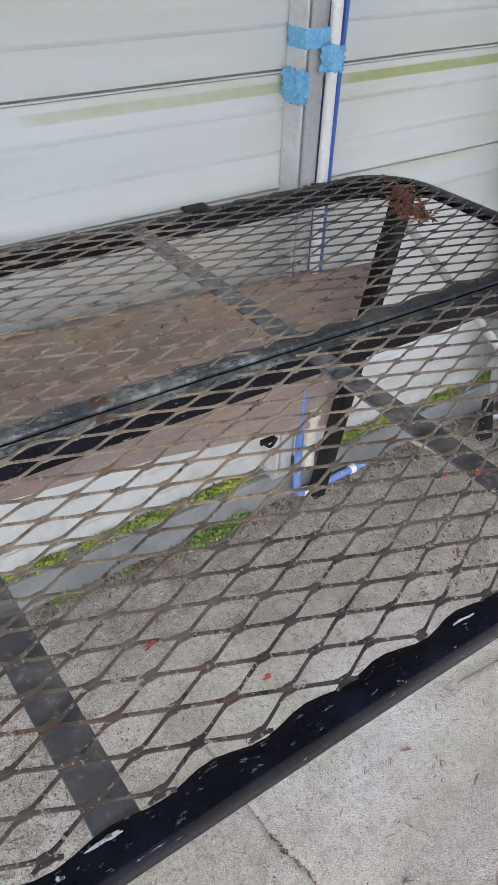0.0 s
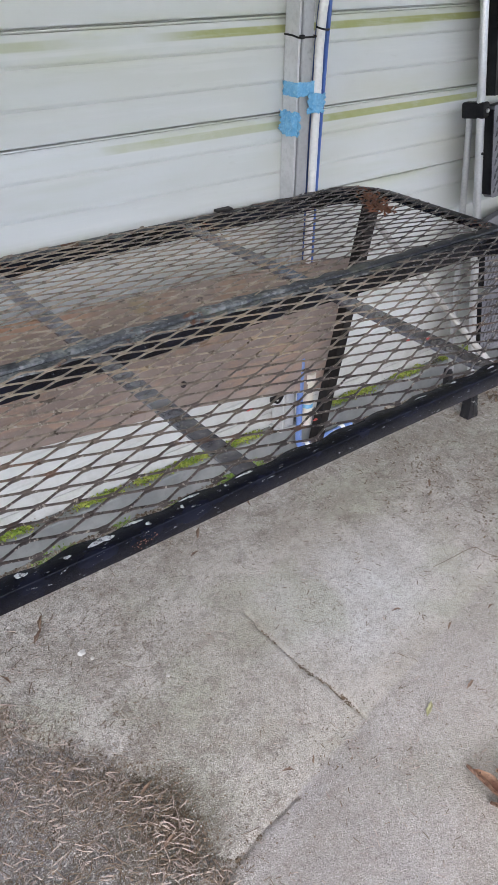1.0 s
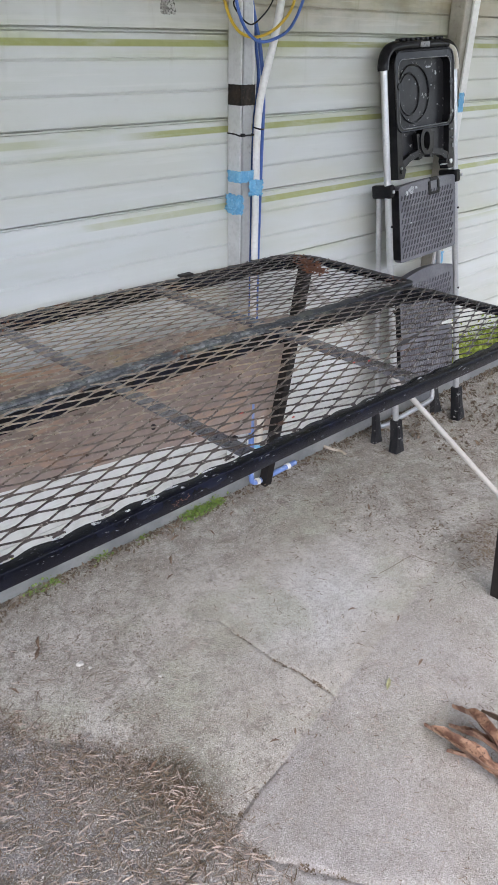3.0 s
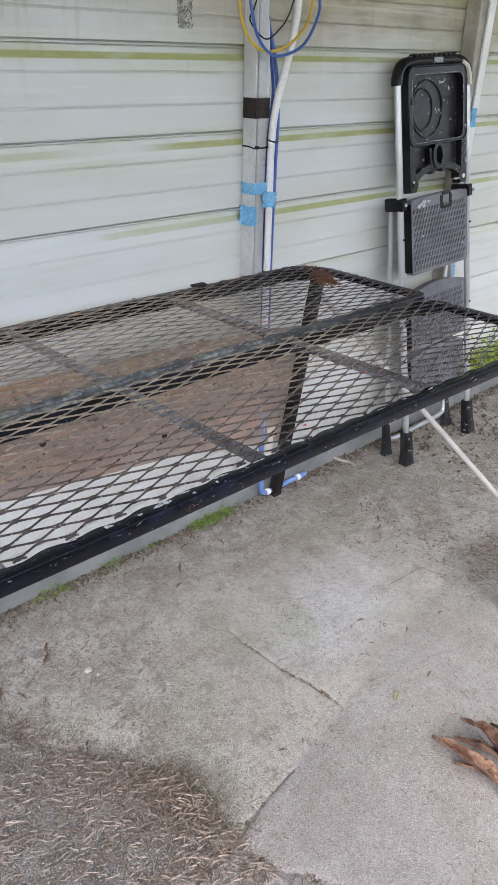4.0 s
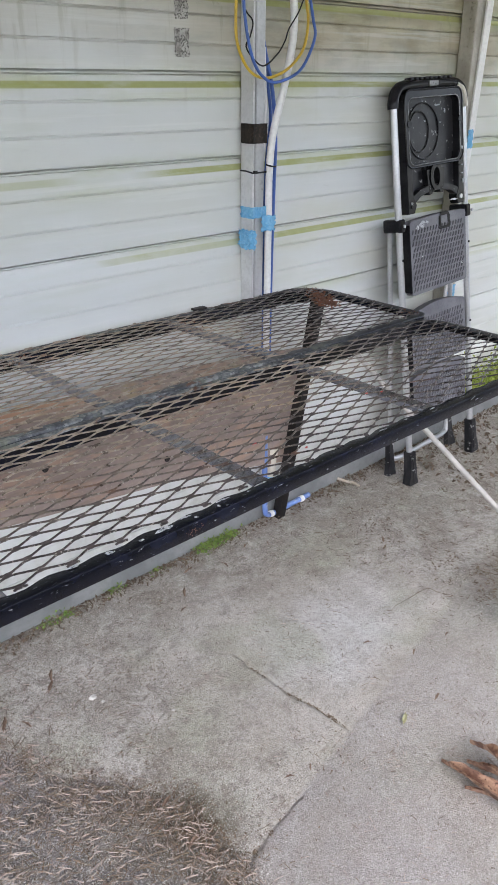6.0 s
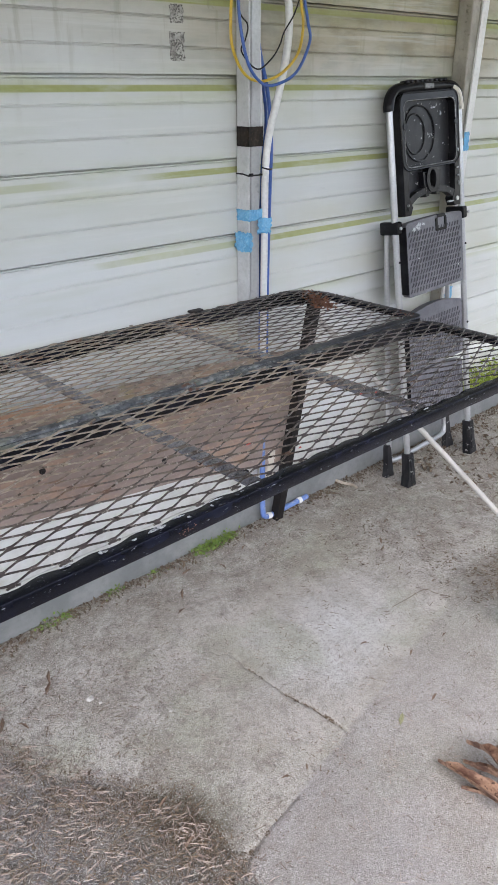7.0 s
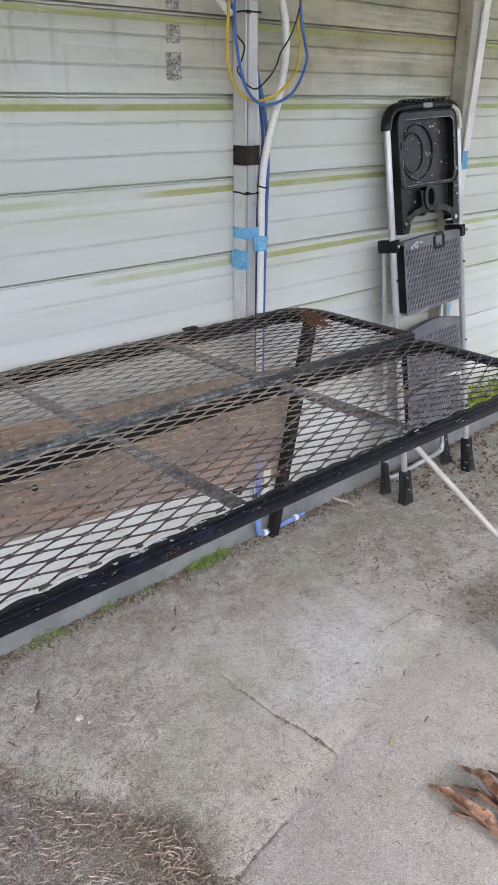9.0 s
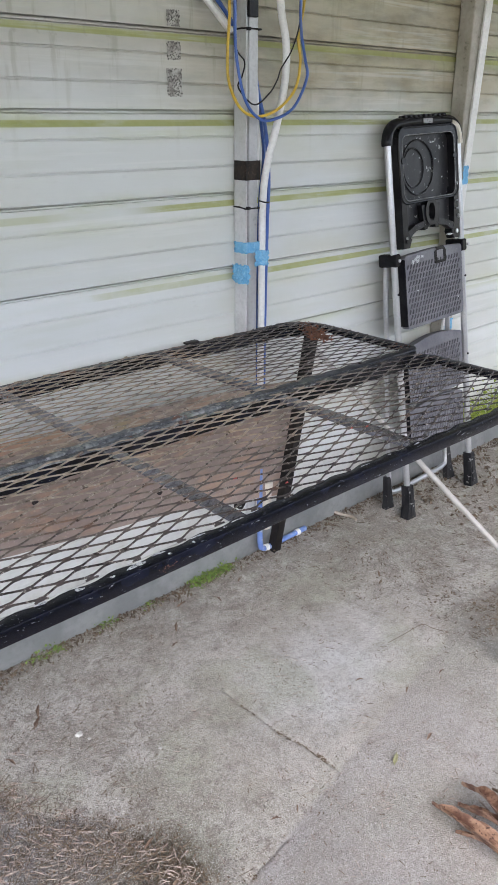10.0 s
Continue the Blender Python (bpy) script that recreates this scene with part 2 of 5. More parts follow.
def rail_material():
    """Black gloss paint, bleached and scabby on the rails of the seam and the back."""
    n = Nodes("black_rail_paint")
    x, y = n.axis(0), n.axis(1)
    old = n.math("MULTIPLY", n.ramp(y, 0.45, 0.60), n.math("MULTIPLY_ADD", n.ramp(n.math("ADD", x, n.math("MULTIPLY", n.noise(5, 3), 0.5)), 2.9, 2.2), 0.75, 0.25))
    old = n.math("MULTIPLY", old, n.ramp(n.axis(2), 0.8930, 0.8965))
    col = n.mix(n.ramp(n.noise(20, 4), 0.4, 0.7), (0.0030, 0.0036, 0.0075), (0.0075, 0.009, 0.019))
    chips = n.ramp(n.math("MULTIPLY_ADD", old, 0.24, n.noise(30, 6, 0.75, stretch=(0.5, 1, 1))), 0.72, 0.76)
    col = n.mix(n.math("MULTIPLY", old, 0.8), col, n.mix(n.ramp(n.noise(45, 5, 0.7), 0.35, 0.65), (0.045, 0.050, 0.055), (0.15, 0.16, 0.17)))
    scr = n.ramp(n.noise(170, 4, 0.7, stretch=(0.35, 1, 1)), 0.625, 0.67)
    col = n.mix(n.math("MULTIPLY", n.math("MAXIMUM", chips, scr), 0.85), col, n.mix(n.ramp(n.noise(80, 4), 0.35, 0.65), (0.10, 0.115, 0.12), (0.30, 0.31, 0.31)))
    rust = n.ramp(n.math("MULTIPLY_ADD", old, 0.10, n.noise(12, 6, 0.65)), 0.69, 0.75)
    col = n.mix(rust, col, n.mix(n.noise(120), (0.17, 0.075, 0.04), (0.08, 0.045, 0.035)))
    col = n.mix(n.math("MULTIPLY", n.math("MULTIPLY", old, n.ramp(n.noise(8, 6, 0.7), 0.55, 0.68)), 0.7), col, (0.19, 0.205, 0.15))
    n.bump(n.math("ADD", n.noise(60, 5, 0.6), chips), 0.4, 0.002)
    n.b.inputs["Specular IOR Level"].default_value = 0.20
    return n.done(col, n.math("ADD", n.math("MULTIPLY_ADD", chips, 0.3, 0.25), n.math("MULTIPLY", old, 0.25)))


def mesh_material():
    """Thinly painted expanded steel: black to the east, worn to tan and rust to the west."""
    n = Nodes("expanded_steel")
    x = n.axis(0)
    col = n.mix(n.ramp(n.noise(30, 3), 0.4, 0.65), (0.042, 0.036, 0.037), (0.16, 0.138, 0.13))
    bare = n.math("MULTIPLY", n.ramp(n.math("ADD", x, n.math("MULTIPLY", n.noise(3.5, 4), -1.1)), 2.05, 1.45), n.ramp(n.math("ADD", n.axis(1), n.math("MULTIPLY", n.noise(7, 4), 0.4)), 0.52, 0.82))
    col = n.mix(bare, col, n.mix(n.ramp(n.noise(45, 4), 0.35, 0.7), (0.40, 0.335, 0.265), (0.17, 0.14, 0.12)))
    col = n.mix(n.math("MULTIPLY", n.ramp(n.math("ADD", n.axis(1), n.math("MULTIPLY", n.noise(5, 3), 0.2)), 0.80, 0.58), 0.55), col, (0.040, 0.034, 0.036))
    # tan patches where the paint has gone
    tan = n.math("MULTIPLY", n.ramp(n.noise(4.2, 4, 0.6), 0.52, 0.66), n.math("MULTIPLY", n.ramp(x, 2.45, 2.2), n.ramp(n.axis(1), 0.45, 0.62)))
    col = n.mix(n.math("MULTIPLY", tan, n.ramp(n.noise(55, 4, 0.65), 0.36, 0.56)), col, (0.40, 0.31, 0.215))
    col = n.mix(n.math("MULTIPLY", n.ramp(n.noise(6, 5, 0.65), 0.58, 0.70), 0.7), col, n.mix(n.noise(60), (0.24, 0.13, 0.075), (0.11, 0.06, 0.042)))
    # fine pale flecks paint the bright glints along the strands
    chip = n.ramp(n.noise(190, 3, 0.6), 0.58, 0.65)
    col = n.mix(n.math("MULTIPLY", chip, 0.7), col, (0.46, 0.42, 0.37))
    n.bump(n.noise(200, 3), 0.3, 0.0008)
    return n.done(col, n.math("MULTIPLY_ADD", n.noise(40), 0.3, 0.16), 0.45)


SIDING = siding_material()
CONCRETE = ground_material()
GALV = plain("galvanised_steel", (0.52, 0.53, 0.53), (0.42, 0.43, 0.43), 6, 0.42, 0.35, 90, 0.08, (0.28, 0.29, 0.28), (0.6, 0.75), (1, 1, 0.3))
BASE = plain("painted_base_rail", (0.255, 0.265, 0.26), (0.18, 0.19, 0.19), 7, 0.45, 0.2, 70, 0.1, (0.22, 0.22, 0.2), (0.64, 0.76))
# lighter zinc that paints the highlight on the post's corner
EDGE_LIGHT = plain("edge_light_zinc", (0.60, 0.61, 0.61), (0.52, 0.53, 0.53), 6, 0.4, 0.2, 90, 0.08)
DARKPOST = plain("grimy_post", (0.46, 0.44, 0.38), (0.33, 0.31, 0.26), 7, 0.6, 0.2, 70, 0.1, (0.17, 0.16, 0.12), (0.6, 0.75))
RAIL = rail_material()
MESH = mesh_material()
LEG = plain("dull_black_paint", (0.009, 0.008, 0.008), (0.020, 0.017, 0.016), 10, 0.5, 0, 120, 0.2, (0.05, 0.035, 0.03), (0.66, 0.74), shine=0.2)
BARS = plain("glossy_bar_paint", (0.16, 0.162, 0.205), (0.33, 0.332, 0.365), 18, 0.22, 0.65, 60, 0.6, (0.46, 0.45, 0.42), (0.56, 0.68), shine=0.9)
POLE = plain("dull_white_plastic", (0.44, 0.425, 0.395), (0.37, 0.355, 0.325), 9, 0.5, 0, 90, 0.08, (0.34, 0.31, 0.27), (0.60, 0.72))
WHITE_PVC = plain("white_pvc", (0.78, 0.78, 0.76), (0.70, 0.70, 0.67), 8, 0.35, 0, 90, 0.05, (0.55, 0.53, 0.47), (0.66, 0.76))
# grey of the badge, also the painted highlight of the tray rim
RIM_LIGHT_BADGE = plain("rim_highlight_and_badge", (0.10, 0.10, 0.105), (0.26, 0.26, 0.26), 30, 0.4, 0, 120, 0.2, (0.04, 0.04, 0.04), (0.55, 0.66))
CREAM = plain("cream_plastic", (0.66, 0.62, 0.54), (0.56, 0.52, 0.44), 14, 0.45, 0, 90, 0.05, (0.40, 0.37, 0.30), (0.62, 0.74))
BLUE = plain("blue_jacket", (0.055, 0.13, 0.42), (0.045, 0.11, 0.36), 15, 0.38)
BLUE_PIPE = plain("blue_water_pipe", (0.11, 0.19, 0.46), (0.15, 0.24, 0.50), 15, 0.4, spots=(0.35, 0.38, 0.45))
YELLOW = plain("yellow_jacket", (0.62, 0.42, 0.04), (0.55, 0.36, 0.03), 15, 0.4)
BLACK = plain("black_rubber", (0.008, 0.008, 0.009), (0.014, 0.014, 0.014), 15, 0.5, shine=0.25)
BLUE_TAPE = plain("blue_masking_tape", (0.12, 0.37, 0.62), (0.19, 0.46, 0.68), 40, 0.7, bump=0.5, spots=(0.28, 0.54, 0.72))
DARK_TAPE = plain("dark_tape", (0.012, 0.010, 0.009), (0.028, 0.020, 0.015), 30, 0.4, spots=(0.07, 0.045, 0.03), shine=0.2)
RESIDUE = plain("tape_residue", (0.46, 0.45, 0.41), (0.20, 0.19, 0.17), 45, 0.8, spots=(0.10, 0.095, 0.085), amount=(0.5, 0.58))
PLASTIC = plain("black_plastic", (0.009, 0.009, 0.011), (0.020, 0.020, 0.022), 9, 0.20, 0, 140, 0.10, (0.22, 0.22, 0.22), (0.70, 0.73), shine=0.12)
SCUFFED = plain("scuffed_plastic", (0.013, 0.013, 0.015), (0.034, 0.034, 0.036), 14, 0.34, 0, 110, 0.2, (0.36, 0.36, 0.35), (0.62, 0.68), (1, 1, 0.45), shine=0.16)
TREAD = plain("grey_tread_plastic", (0.11, 0.11, 0.125), (0.165, 0.165, 0.18), 9, 0.45, 0, 120, 0.2, (0.32, 0.32, 0.31), (0.71, 0.75), shine=0.3)
# tread plastic darkened to paint the shade of its grooves
TREAD_SHADE = plain("tread_groove_shade", (0.055, 0.055, 0.063), (0.085, 0.085, 0.095), 20, 0.4, 0, 120, 0.2, shine=0.3)
ALU = plain("silver_tube", (0.52, 0.53, 0.54), (0.45, 0.46, 0.47), 10, 0.32, 0.6, 150, 0.05, (0.3, 0.3, 0.3), (0.70, 0.78))


def board_material():
    n = Nodes("stained_plywood")
    z = n.axis(2)
    col = n.mix(n.ramp(n.noise(3, 6, 0.65, stretch=(0.6, 1, 1)), 0.35, 0.65), (0.31, 0.252, 0.22), (0.20, 0.155, 0.135))
    col = n.mix(n.math("MULTIPLY", n.ramp(n.noise(6, 6, 0.65, stretch=(0.5, 1, 1.5), warp=1.5), 0.48, 0.62), 0.6), col, (0.36, 0.235, 0.16))
    col = n.mix(n.math("MULTIPLY", n.ramp(n.noise(11, 6, 0.7, warp=2.0), 0.52, 0.66), 0.4), col, (0.20, 0.165, 0.14))
    col = n.mix(n.math("MULTIPLY", n.ramp(n.noise(60, 4, stretch=(0.06, 1, 1)), 0.45, 0.8), 0.35), col, (0.13, 0.09, 0.07))
    col = n.mix(n.math("MULTIPLY", n.ramp(n.noise(90, 5, 0.7), 0.58, 0.68), 0.4), col, (0.42, 0.37, 0.32))
    # orange water stain along the upper edge, mildew beside it
    x = n.axis(0)
    rise = n.math("ADD", n.math("MULTIPLY_ADD", x, 0.032, z), n.math("MULTIPLY", n.noise(7, 5, 0.65), 0.10))
    col = n.mix(n.math("MULTIPLY", n.ramp(rise, 0.775, 0.82), n.math("MULTIPLY", n.ramp(x, 2.15, 1.85), 0.6)), col, (0.44, 0.23, 0.12))
    col = n.mix(n.math("MULTIPLY", n.math("MULTIPLY", n.ramp(rise, 0.74, 0.82), n.ramp(n.noise(5, 4), 0.56, 0.66)), 0.5), col, (0.36, 0.32, 0.14))
    col = n.mix(n.ramp(n.noise(16, 4), 0.70, 0.74), col, (0.03, 0.025, 0.02))
    n.bump(n.noise(50, 4, stretch=(0.08, 1, 1)), 0.25, 0.001)
    return n.done(col, 0.75)


BOARD = board_material()
MOSS = plain("moss", (0.17, 0.25, 0.03), (0.36, 0.40, 0.08), 40, 0.9, grain=200, spots=(0.10, 0.12, 0.03))
WEED = plain("weed_leaves", (0.09, 0.16, 0.025), (0.21, 0.30, 0.06), 50, 0.7, grain=200)
LITTER = plain("leaf_litter", (0.10, 0.075, 0.05), (0.17, 0.125, 0.085), 25, 0.9)
NEEDLE = plain("pine_needles", (0.19, 0.15, 0.125), (0.45, 0.375, 0.32), 60, 0.75)
LEAF = plain("dry_leaf", (0.15, 0.075, 0.05), (0.43, 0.27, 0.185), 30, 0.7, grain=110, bump=0.9, spots=(0.07, 0.035, 0.025), amount=(0.54, 0.66), stretch=(2.2, 0.7, 1))
OLD_LEAF = plain("decayed_leaf", (0.15, 0.10, 0.07), (0.21, 0.145, 0.10), 22, 0.8, bump=0.5, spots=(0.08, 0.05, 0.035))
YELLOW_LEAF = plain("yellowed_leaf", (0.26, 0.26, 0.13), (0.36, 0.35, 0.20), 40, 0.7, bump=0.4)
RUST = plain("flaking_rust", (0.19, 0.08, 0.045), (0.12, 0.055, 0.035), 30, 0.9, bump=0.6)
WHITE_PAINT = plain("white_paint", (0.55, 0.57, 0.58), (0.40, 0.42, 0.44), 60, 0.6, spots=(0.06, 0.065, 0.07), amount=(0.52, 0.60))
RED_PAINT = plain("red_paint", (0.48, 0.07, 0.06), (0.38, 0.06, 0.05), 30, 0.5)
ROOFING = plain("roof_sheet", (0.55, 0.56, 0.54), (0.48, 0.49, 0.47), 4, 0.4)
# for the unseen wall that holds back low light
BLOCKER = plain("light_blocker_boards", (0.20, 0.18, 0.15), (0.14, 0.125, 0.10), 3, 0.8, stretch=(4, 1, 0.3))
TWIG = plain("peeled_stick", (0.46, 0.41, 0.34), (0.33, 0.285, 0.22), 30, 0.8, spots=(0.20, 0.16, 0.12))
STONE = plain("pale_chip", (0.62, 0.61, 0.58), (0.52, 0.5, 0.47), 30, 0.8)


# ---- building helpers ----
class Mesh:
    """Collects vertices and faces for one object."""

    def __init__(self):
        self.v, self.f = [], []

    def add(self, verts, faces):
        k = len(self.v)
        self.v += [tuple(p) for p in verts]
        self.f += [tuple(k + i for i in f) for f in faces]
        return self

    def box(self, lo, hi, m=None, c=0.0):
        """A box with chamfered vertical and end edges of size c."""
        if c <= 0:
            p = [(x, y, z) for z in (lo[2], hi[2]) for y in (lo[1], hi[1]) for x in (lo[0], hi[0])]
            f = [(0, 2, 3, 1), (4, 5, 7, 6), (0, 1, 5, 4), (2, 6, 7, 3), (0, 4, 6, 2), (1, 3, 7, 5)]
        else:
            bm = bmesh.new()
            bmesh.ops.create_cube(bm, size=1)
            for v in bm.verts:
                v.co = [(lo[i] + hi[i]) / 2 + v.co[i] * (hi[i] - lo[i]) for i in range(3)]
            bmesh.ops.bevel(bm, geom=bm.edges[:], offset=c, segments=2, affect="EDGES", profile=0.5)
            bm.verts.index_update()
            p, f = [tuple(v.co) for v in bm.verts], [[v.index for v in q.verts] for q in bm.faces]
            bm.free()
        if m is not None:
            p = [tuple(m @ Vector(q)) for q in p]
        return self.add(p, f)

    def tube(self, pts, r, seg=10, smooth=0, cap=True, flat=1.0):
        """A round tube along points; smooth: points put between each two."""
        pts = [Vector(p) for p in pts]
        if smooth:
            out = []
            for i in range(len(pts) - 1):
                a, b, c, d = pts[max(i - 1, 0)], pts[i], pts[i + 1], pts[min(i + 2, len(pts) - 1)]
                for k in range(smooth):
                    t = k / smooth
                    out.append(0.5 * ((2 * b) + (c - a) * t + (2 * a - 5 * b + 4 * c - d) * t * t + (3 * b - a - 3 * c + d) * t ** 3))
            pts = out + [pts[-1]]
        verts, faces, side = [], [], None
        for i, p in enumerate(pts):
            d = (pts[min(i + 1, len(pts) - 1)] - pts[max(i - 1, 0)]).normalized()
            if side is None:
                side = d.orthogonal().normalized()
            side = (side - d * side.dot(d)).normalized()
            up = d.cross(side)
            verts += [p + side * (r * math.cos(a)) + up * (r * flat * math.sin(a)) for a in (2 * math.pi * k / seg for k in range(seg))]
        for i in range(len(pts) - 1):
            for k in range(seg):
                faces.append((i * seg + k, i * seg + (k + 1) % seg, (i + 1) * seg + (k + 1) % seg, (i + 1) * seg + k))
        if cap:
            faces += [tuple(reversed(range(seg))), tuple((len(pts) - 1) * seg + k for k in range(seg))]
        return self.add(verts, faces)

    def extrude(self, outline, z0, z1, m=None, c=0.0):
        """A prism over a closed outline in x, y."""
        n = len(outline)
        p = [(x, y, z0) for x, y in outline] + [(x, y, z1) for x, y in outline]
        f = [tuple(reversed(range(n))), tuple(range(n, 2 * n))] + [(i, (i + 1) % n, n + (i + 1) % n, n + i) for i in range(n)]
        if m is not None:
            p = [tuple(m @ Vector(q)) for q in p]
        return self.add(p, f)

    def sweep(self, ring, profile):
        """A closed profile of (outwards, up) pairs carried round a closed ring of (x, y, nx, ny, z)."""
        n, k = len(ring), len(profile)
        p = [(x + nx * o, y + ny * o, z + h) for x, y, nx, ny, z in ring for o, h in profile]
        f = [(i * k + j, ((i + 1) % n) * k + j, ((i + 1) % n) * k + (j + 1) % k, i * k + (j + 1) % k) for i in range(n) for j in range(k)]
        return self.add(p, f)

    def data(self, name, mat, smooth=False):
        me = bpy.data.meshes.new(name)
        me.from_pydata(self.v, [], self.f)
        me.materials.append(mat)
        if smooth:
            me.shade_smooth()
            me.set_sharp_from_angle(angle=radians(40))
        me.update()
        return me


def part(name, mesh, mat, parent=None, label="", smooth=False):
    ob = new(name, mesh.data(name, mat, smooth))
    if parent is not None:
        ob.parent = parent
    if label:
        tagged(ob, label)
    return ob


def thing(name, label, category, group="", kind="", at=None):
    e = new(name)
    e.empty_display_size = 0.1
    if at is not None:
        e.matrix_world = at
    return tagged(e, label, category, group, kind)


# ---- setting ----
WALL_Y = 1.4125


def siding(x0, x1):
    """Ribbed steel sheet: a groove at each crease and two shallow beads between."""
    prof = [(0.03, 0.0)]
    for c, nxt in zip(CREASES, CREASES[1:] + (2.43,)):
        for a, b in ((-0.043, 0.0), (-0.028, 0.012), (-0.0130, 0.012), (-0.0125, 0.018), (-0.0100, 0.018), (-0.0095, 0.005), (-0.0062, 0.005), (-0.0058, 0.020), (-0.0005, 0.020), (0.0, 0.0)):
            prof.append((c + a, b))
        for q in (1 / 3, 0.69):
            e = c + (nxt - c) * q
            prof += [(e - 0.0060, 0.0), (e - 0.0020, 0.0052), (e + 0.0010, 0.0060), (e + 0.0018, 0.0)]
    xs = [x0 + (x1 - x0) * i / 60 for i in range(61)]
    m, n = Mesh(), len(prof)
    verts = []
    for s in (0.0, 0.0012):
        for x in xs:
            for z, d in prof:
                verts.append((x, WALL_Y + d + s + 0.0012 * math.sin(x * 5.1 + z * 3.0) + 0.0010 * math.sin(x * 11.3 - z * 7.0), z))
    faces = []
    for i in range(60):
        for j in range(n - 1):
            a = i * n + j
            faces.append((a, a + n, a + n + 1, a + 1))
            b = a + 61 * n
            faces.append((b, b + 1, b + n + 1, b + n))
    return m.add(verts, faces)


wall = part("wall_north", siding(-1.5, 7.5), SIDING, None, "pale grey-green ribbed steel siding with algae in the creases", True)
tagged(wall, category="wall", kind="structure")

base = Mesh()
base.box((-1.5, 1.365, 0.0), (7.5, 1.4105, 0.100), None, 0.006)
base_rail = part("baseboard", base, BASE, None, "grey painted steel base rail along the wall foot")
tagged(base_rail, category="base rail", kind="structure")

# assumed roof, never in view; its depth is set to shape the light
roof = part("ceiling", Mesh().box((-1.5, -1.6, 2.45), (7.5, 1.5, 2.48)), ROOFING, None, "pale steel carport roof sheet, assumed and out of view")
tagged(roof, category="roof", kind="structure")


# added out of view: cuts the low sky light on the siding
light_blocker = part("light_blocker_south", Mesh().box((-9.0, -6.2, -0.03), (13.0, -6.0, 2.4)), BLOCKER, None, "plain unseen wall added to block low sky light")
tagged(light_blocker, category="wall", kind="structure")


def ground_sheet():
    """One sheet, fine where the slab is seen close, with joints, a crack and rough paving."""
    def axis(a, b, step, far):
        core = list(np.arange(a, b + 1e-6, step))
        out = [step * 1.6 ** k for k in range(1, 24)]
        lo, hi, d = [], [], 0
        for s in out:
            d += s
            if d > far:
                break
            lo.append(a - d), hi.append(b + d)
        return np.array(lo[::-1] + core + hi)
    xs, ys = axis(1.05, 3.35, 0.0055, 900), axis(-0.1, 1.40, 0.0055, 900)
    X, Y = np.meshgrid(xs, ys, indexing="ij")
    rng = np.random.default_rng(4)
    Z = np.zeros_like(X)

    def wave(scale, amp, count=10):
        out = np.zeros_like(X)
        for _ in range(count):
            a, p, s = rng.uniform(0, 6.28), rng.uniform(0, 6.28), scale * rng.uniform(0.6, 1.6)
            out += np.sin((X * math.cos(a) + Y * math.sin(a)) * s + p)
        return amp * out / count
    near = np.clip(1 - np.maximum(np.abs(X - 2.2) - 2.0, np.abs(Y - 0.6) - 1.6) / 2.0, 0, 1)
    Z += near * (wave(9, 0.005) + wave(45, 0.002) + wave(160, 0.0012))
    Z += near * rng.normal(0, 0.0006, X.shape)

    def groove(pts, width, depth, wob=0.008):
        d = np.full_like(X, 9.0)
        wx, wy = wave(30, wob * 2) + wave(110, wob), wave(30, wob * 2) + wave(110, wob)
        for (ax, ay), (bx, by) in zip(pts, pts[1:]):
            ux, uy = bx - ax, by - ay
            t = np.clip(((X + wx - ax) * ux + (Y + wy - ay) * uy) / (ux * ux + uy * uy), 0, 1)
            d = np.minimum(d, np.hypot(X + wx - ax - t * ux, Y + wy - ay - t * uy))
        return -depth * np.exp(-(d / width) ** 2)
    Z += groove([(2.12, 0.86), (2.128, 0.70), (2.142, 0.55), (2.152, 0.425)], 0.006, 0.007, 0.006)
    Z += groove([(1.25, 0.255), (1.48, 0.302), (1.675, 0.335), (1.90, 0.380)], 0.007, 0.007, 0.005)
    Z += groove([(1.88, 0.376), (2.152, 0.425)], 0.005, 0.002, 0.004)
    Z += groove([(1.675, 0.335), (1.69, 0.237), (1.73, 0.16), (1.771, 0.092), (1.83, 0.01), (1.959, -0.11)], 0.006, 0.008, 0.010)
    Z += groove([(1.40, 1.02), (1.50, 0.86), (1.61, 0.70), (1.69, 0.56), (1.695, 0.44), (1.685, 0.345)], 0.012, 0.007, 0.012)
    low = 1 / (1 + np.exp(np.clip(((X + 0.62 * np.maximum(Y - 0.60, 0) + wave(18, 0.08)) - 1.67) / 0.02, -50, 50)))
    low *= np.clip((Y - 0.198 * X) / 0.01, 0, 1)
    Z -= near * low * 0.010
    Z -= np.where((np.abs(X - 2.2) > 8) | (np.abs(Y) > 8), 0.02, 0)
    nx, ny = X.shape
    idx = np.arange(nx * ny).reshape(nx, ny)
    faces = np.stack([idx[:-1, :-1], idx[1:, :-1], idx[1:, 1:], idx[:-1, 1:]], -1).reshape(-1, 4)
    m = Mesh()
    m.v = np.stack([X, Y, Z], -1).reshape(-1, 3).tolist()
    m.f = faces.tolist()
    return m


ground = part("ground", ground_sheet(), CONCRETE, None, "weathered cracked concrete slab with soil and stains", True)
tagged(ground, category="ground", kind="structure")

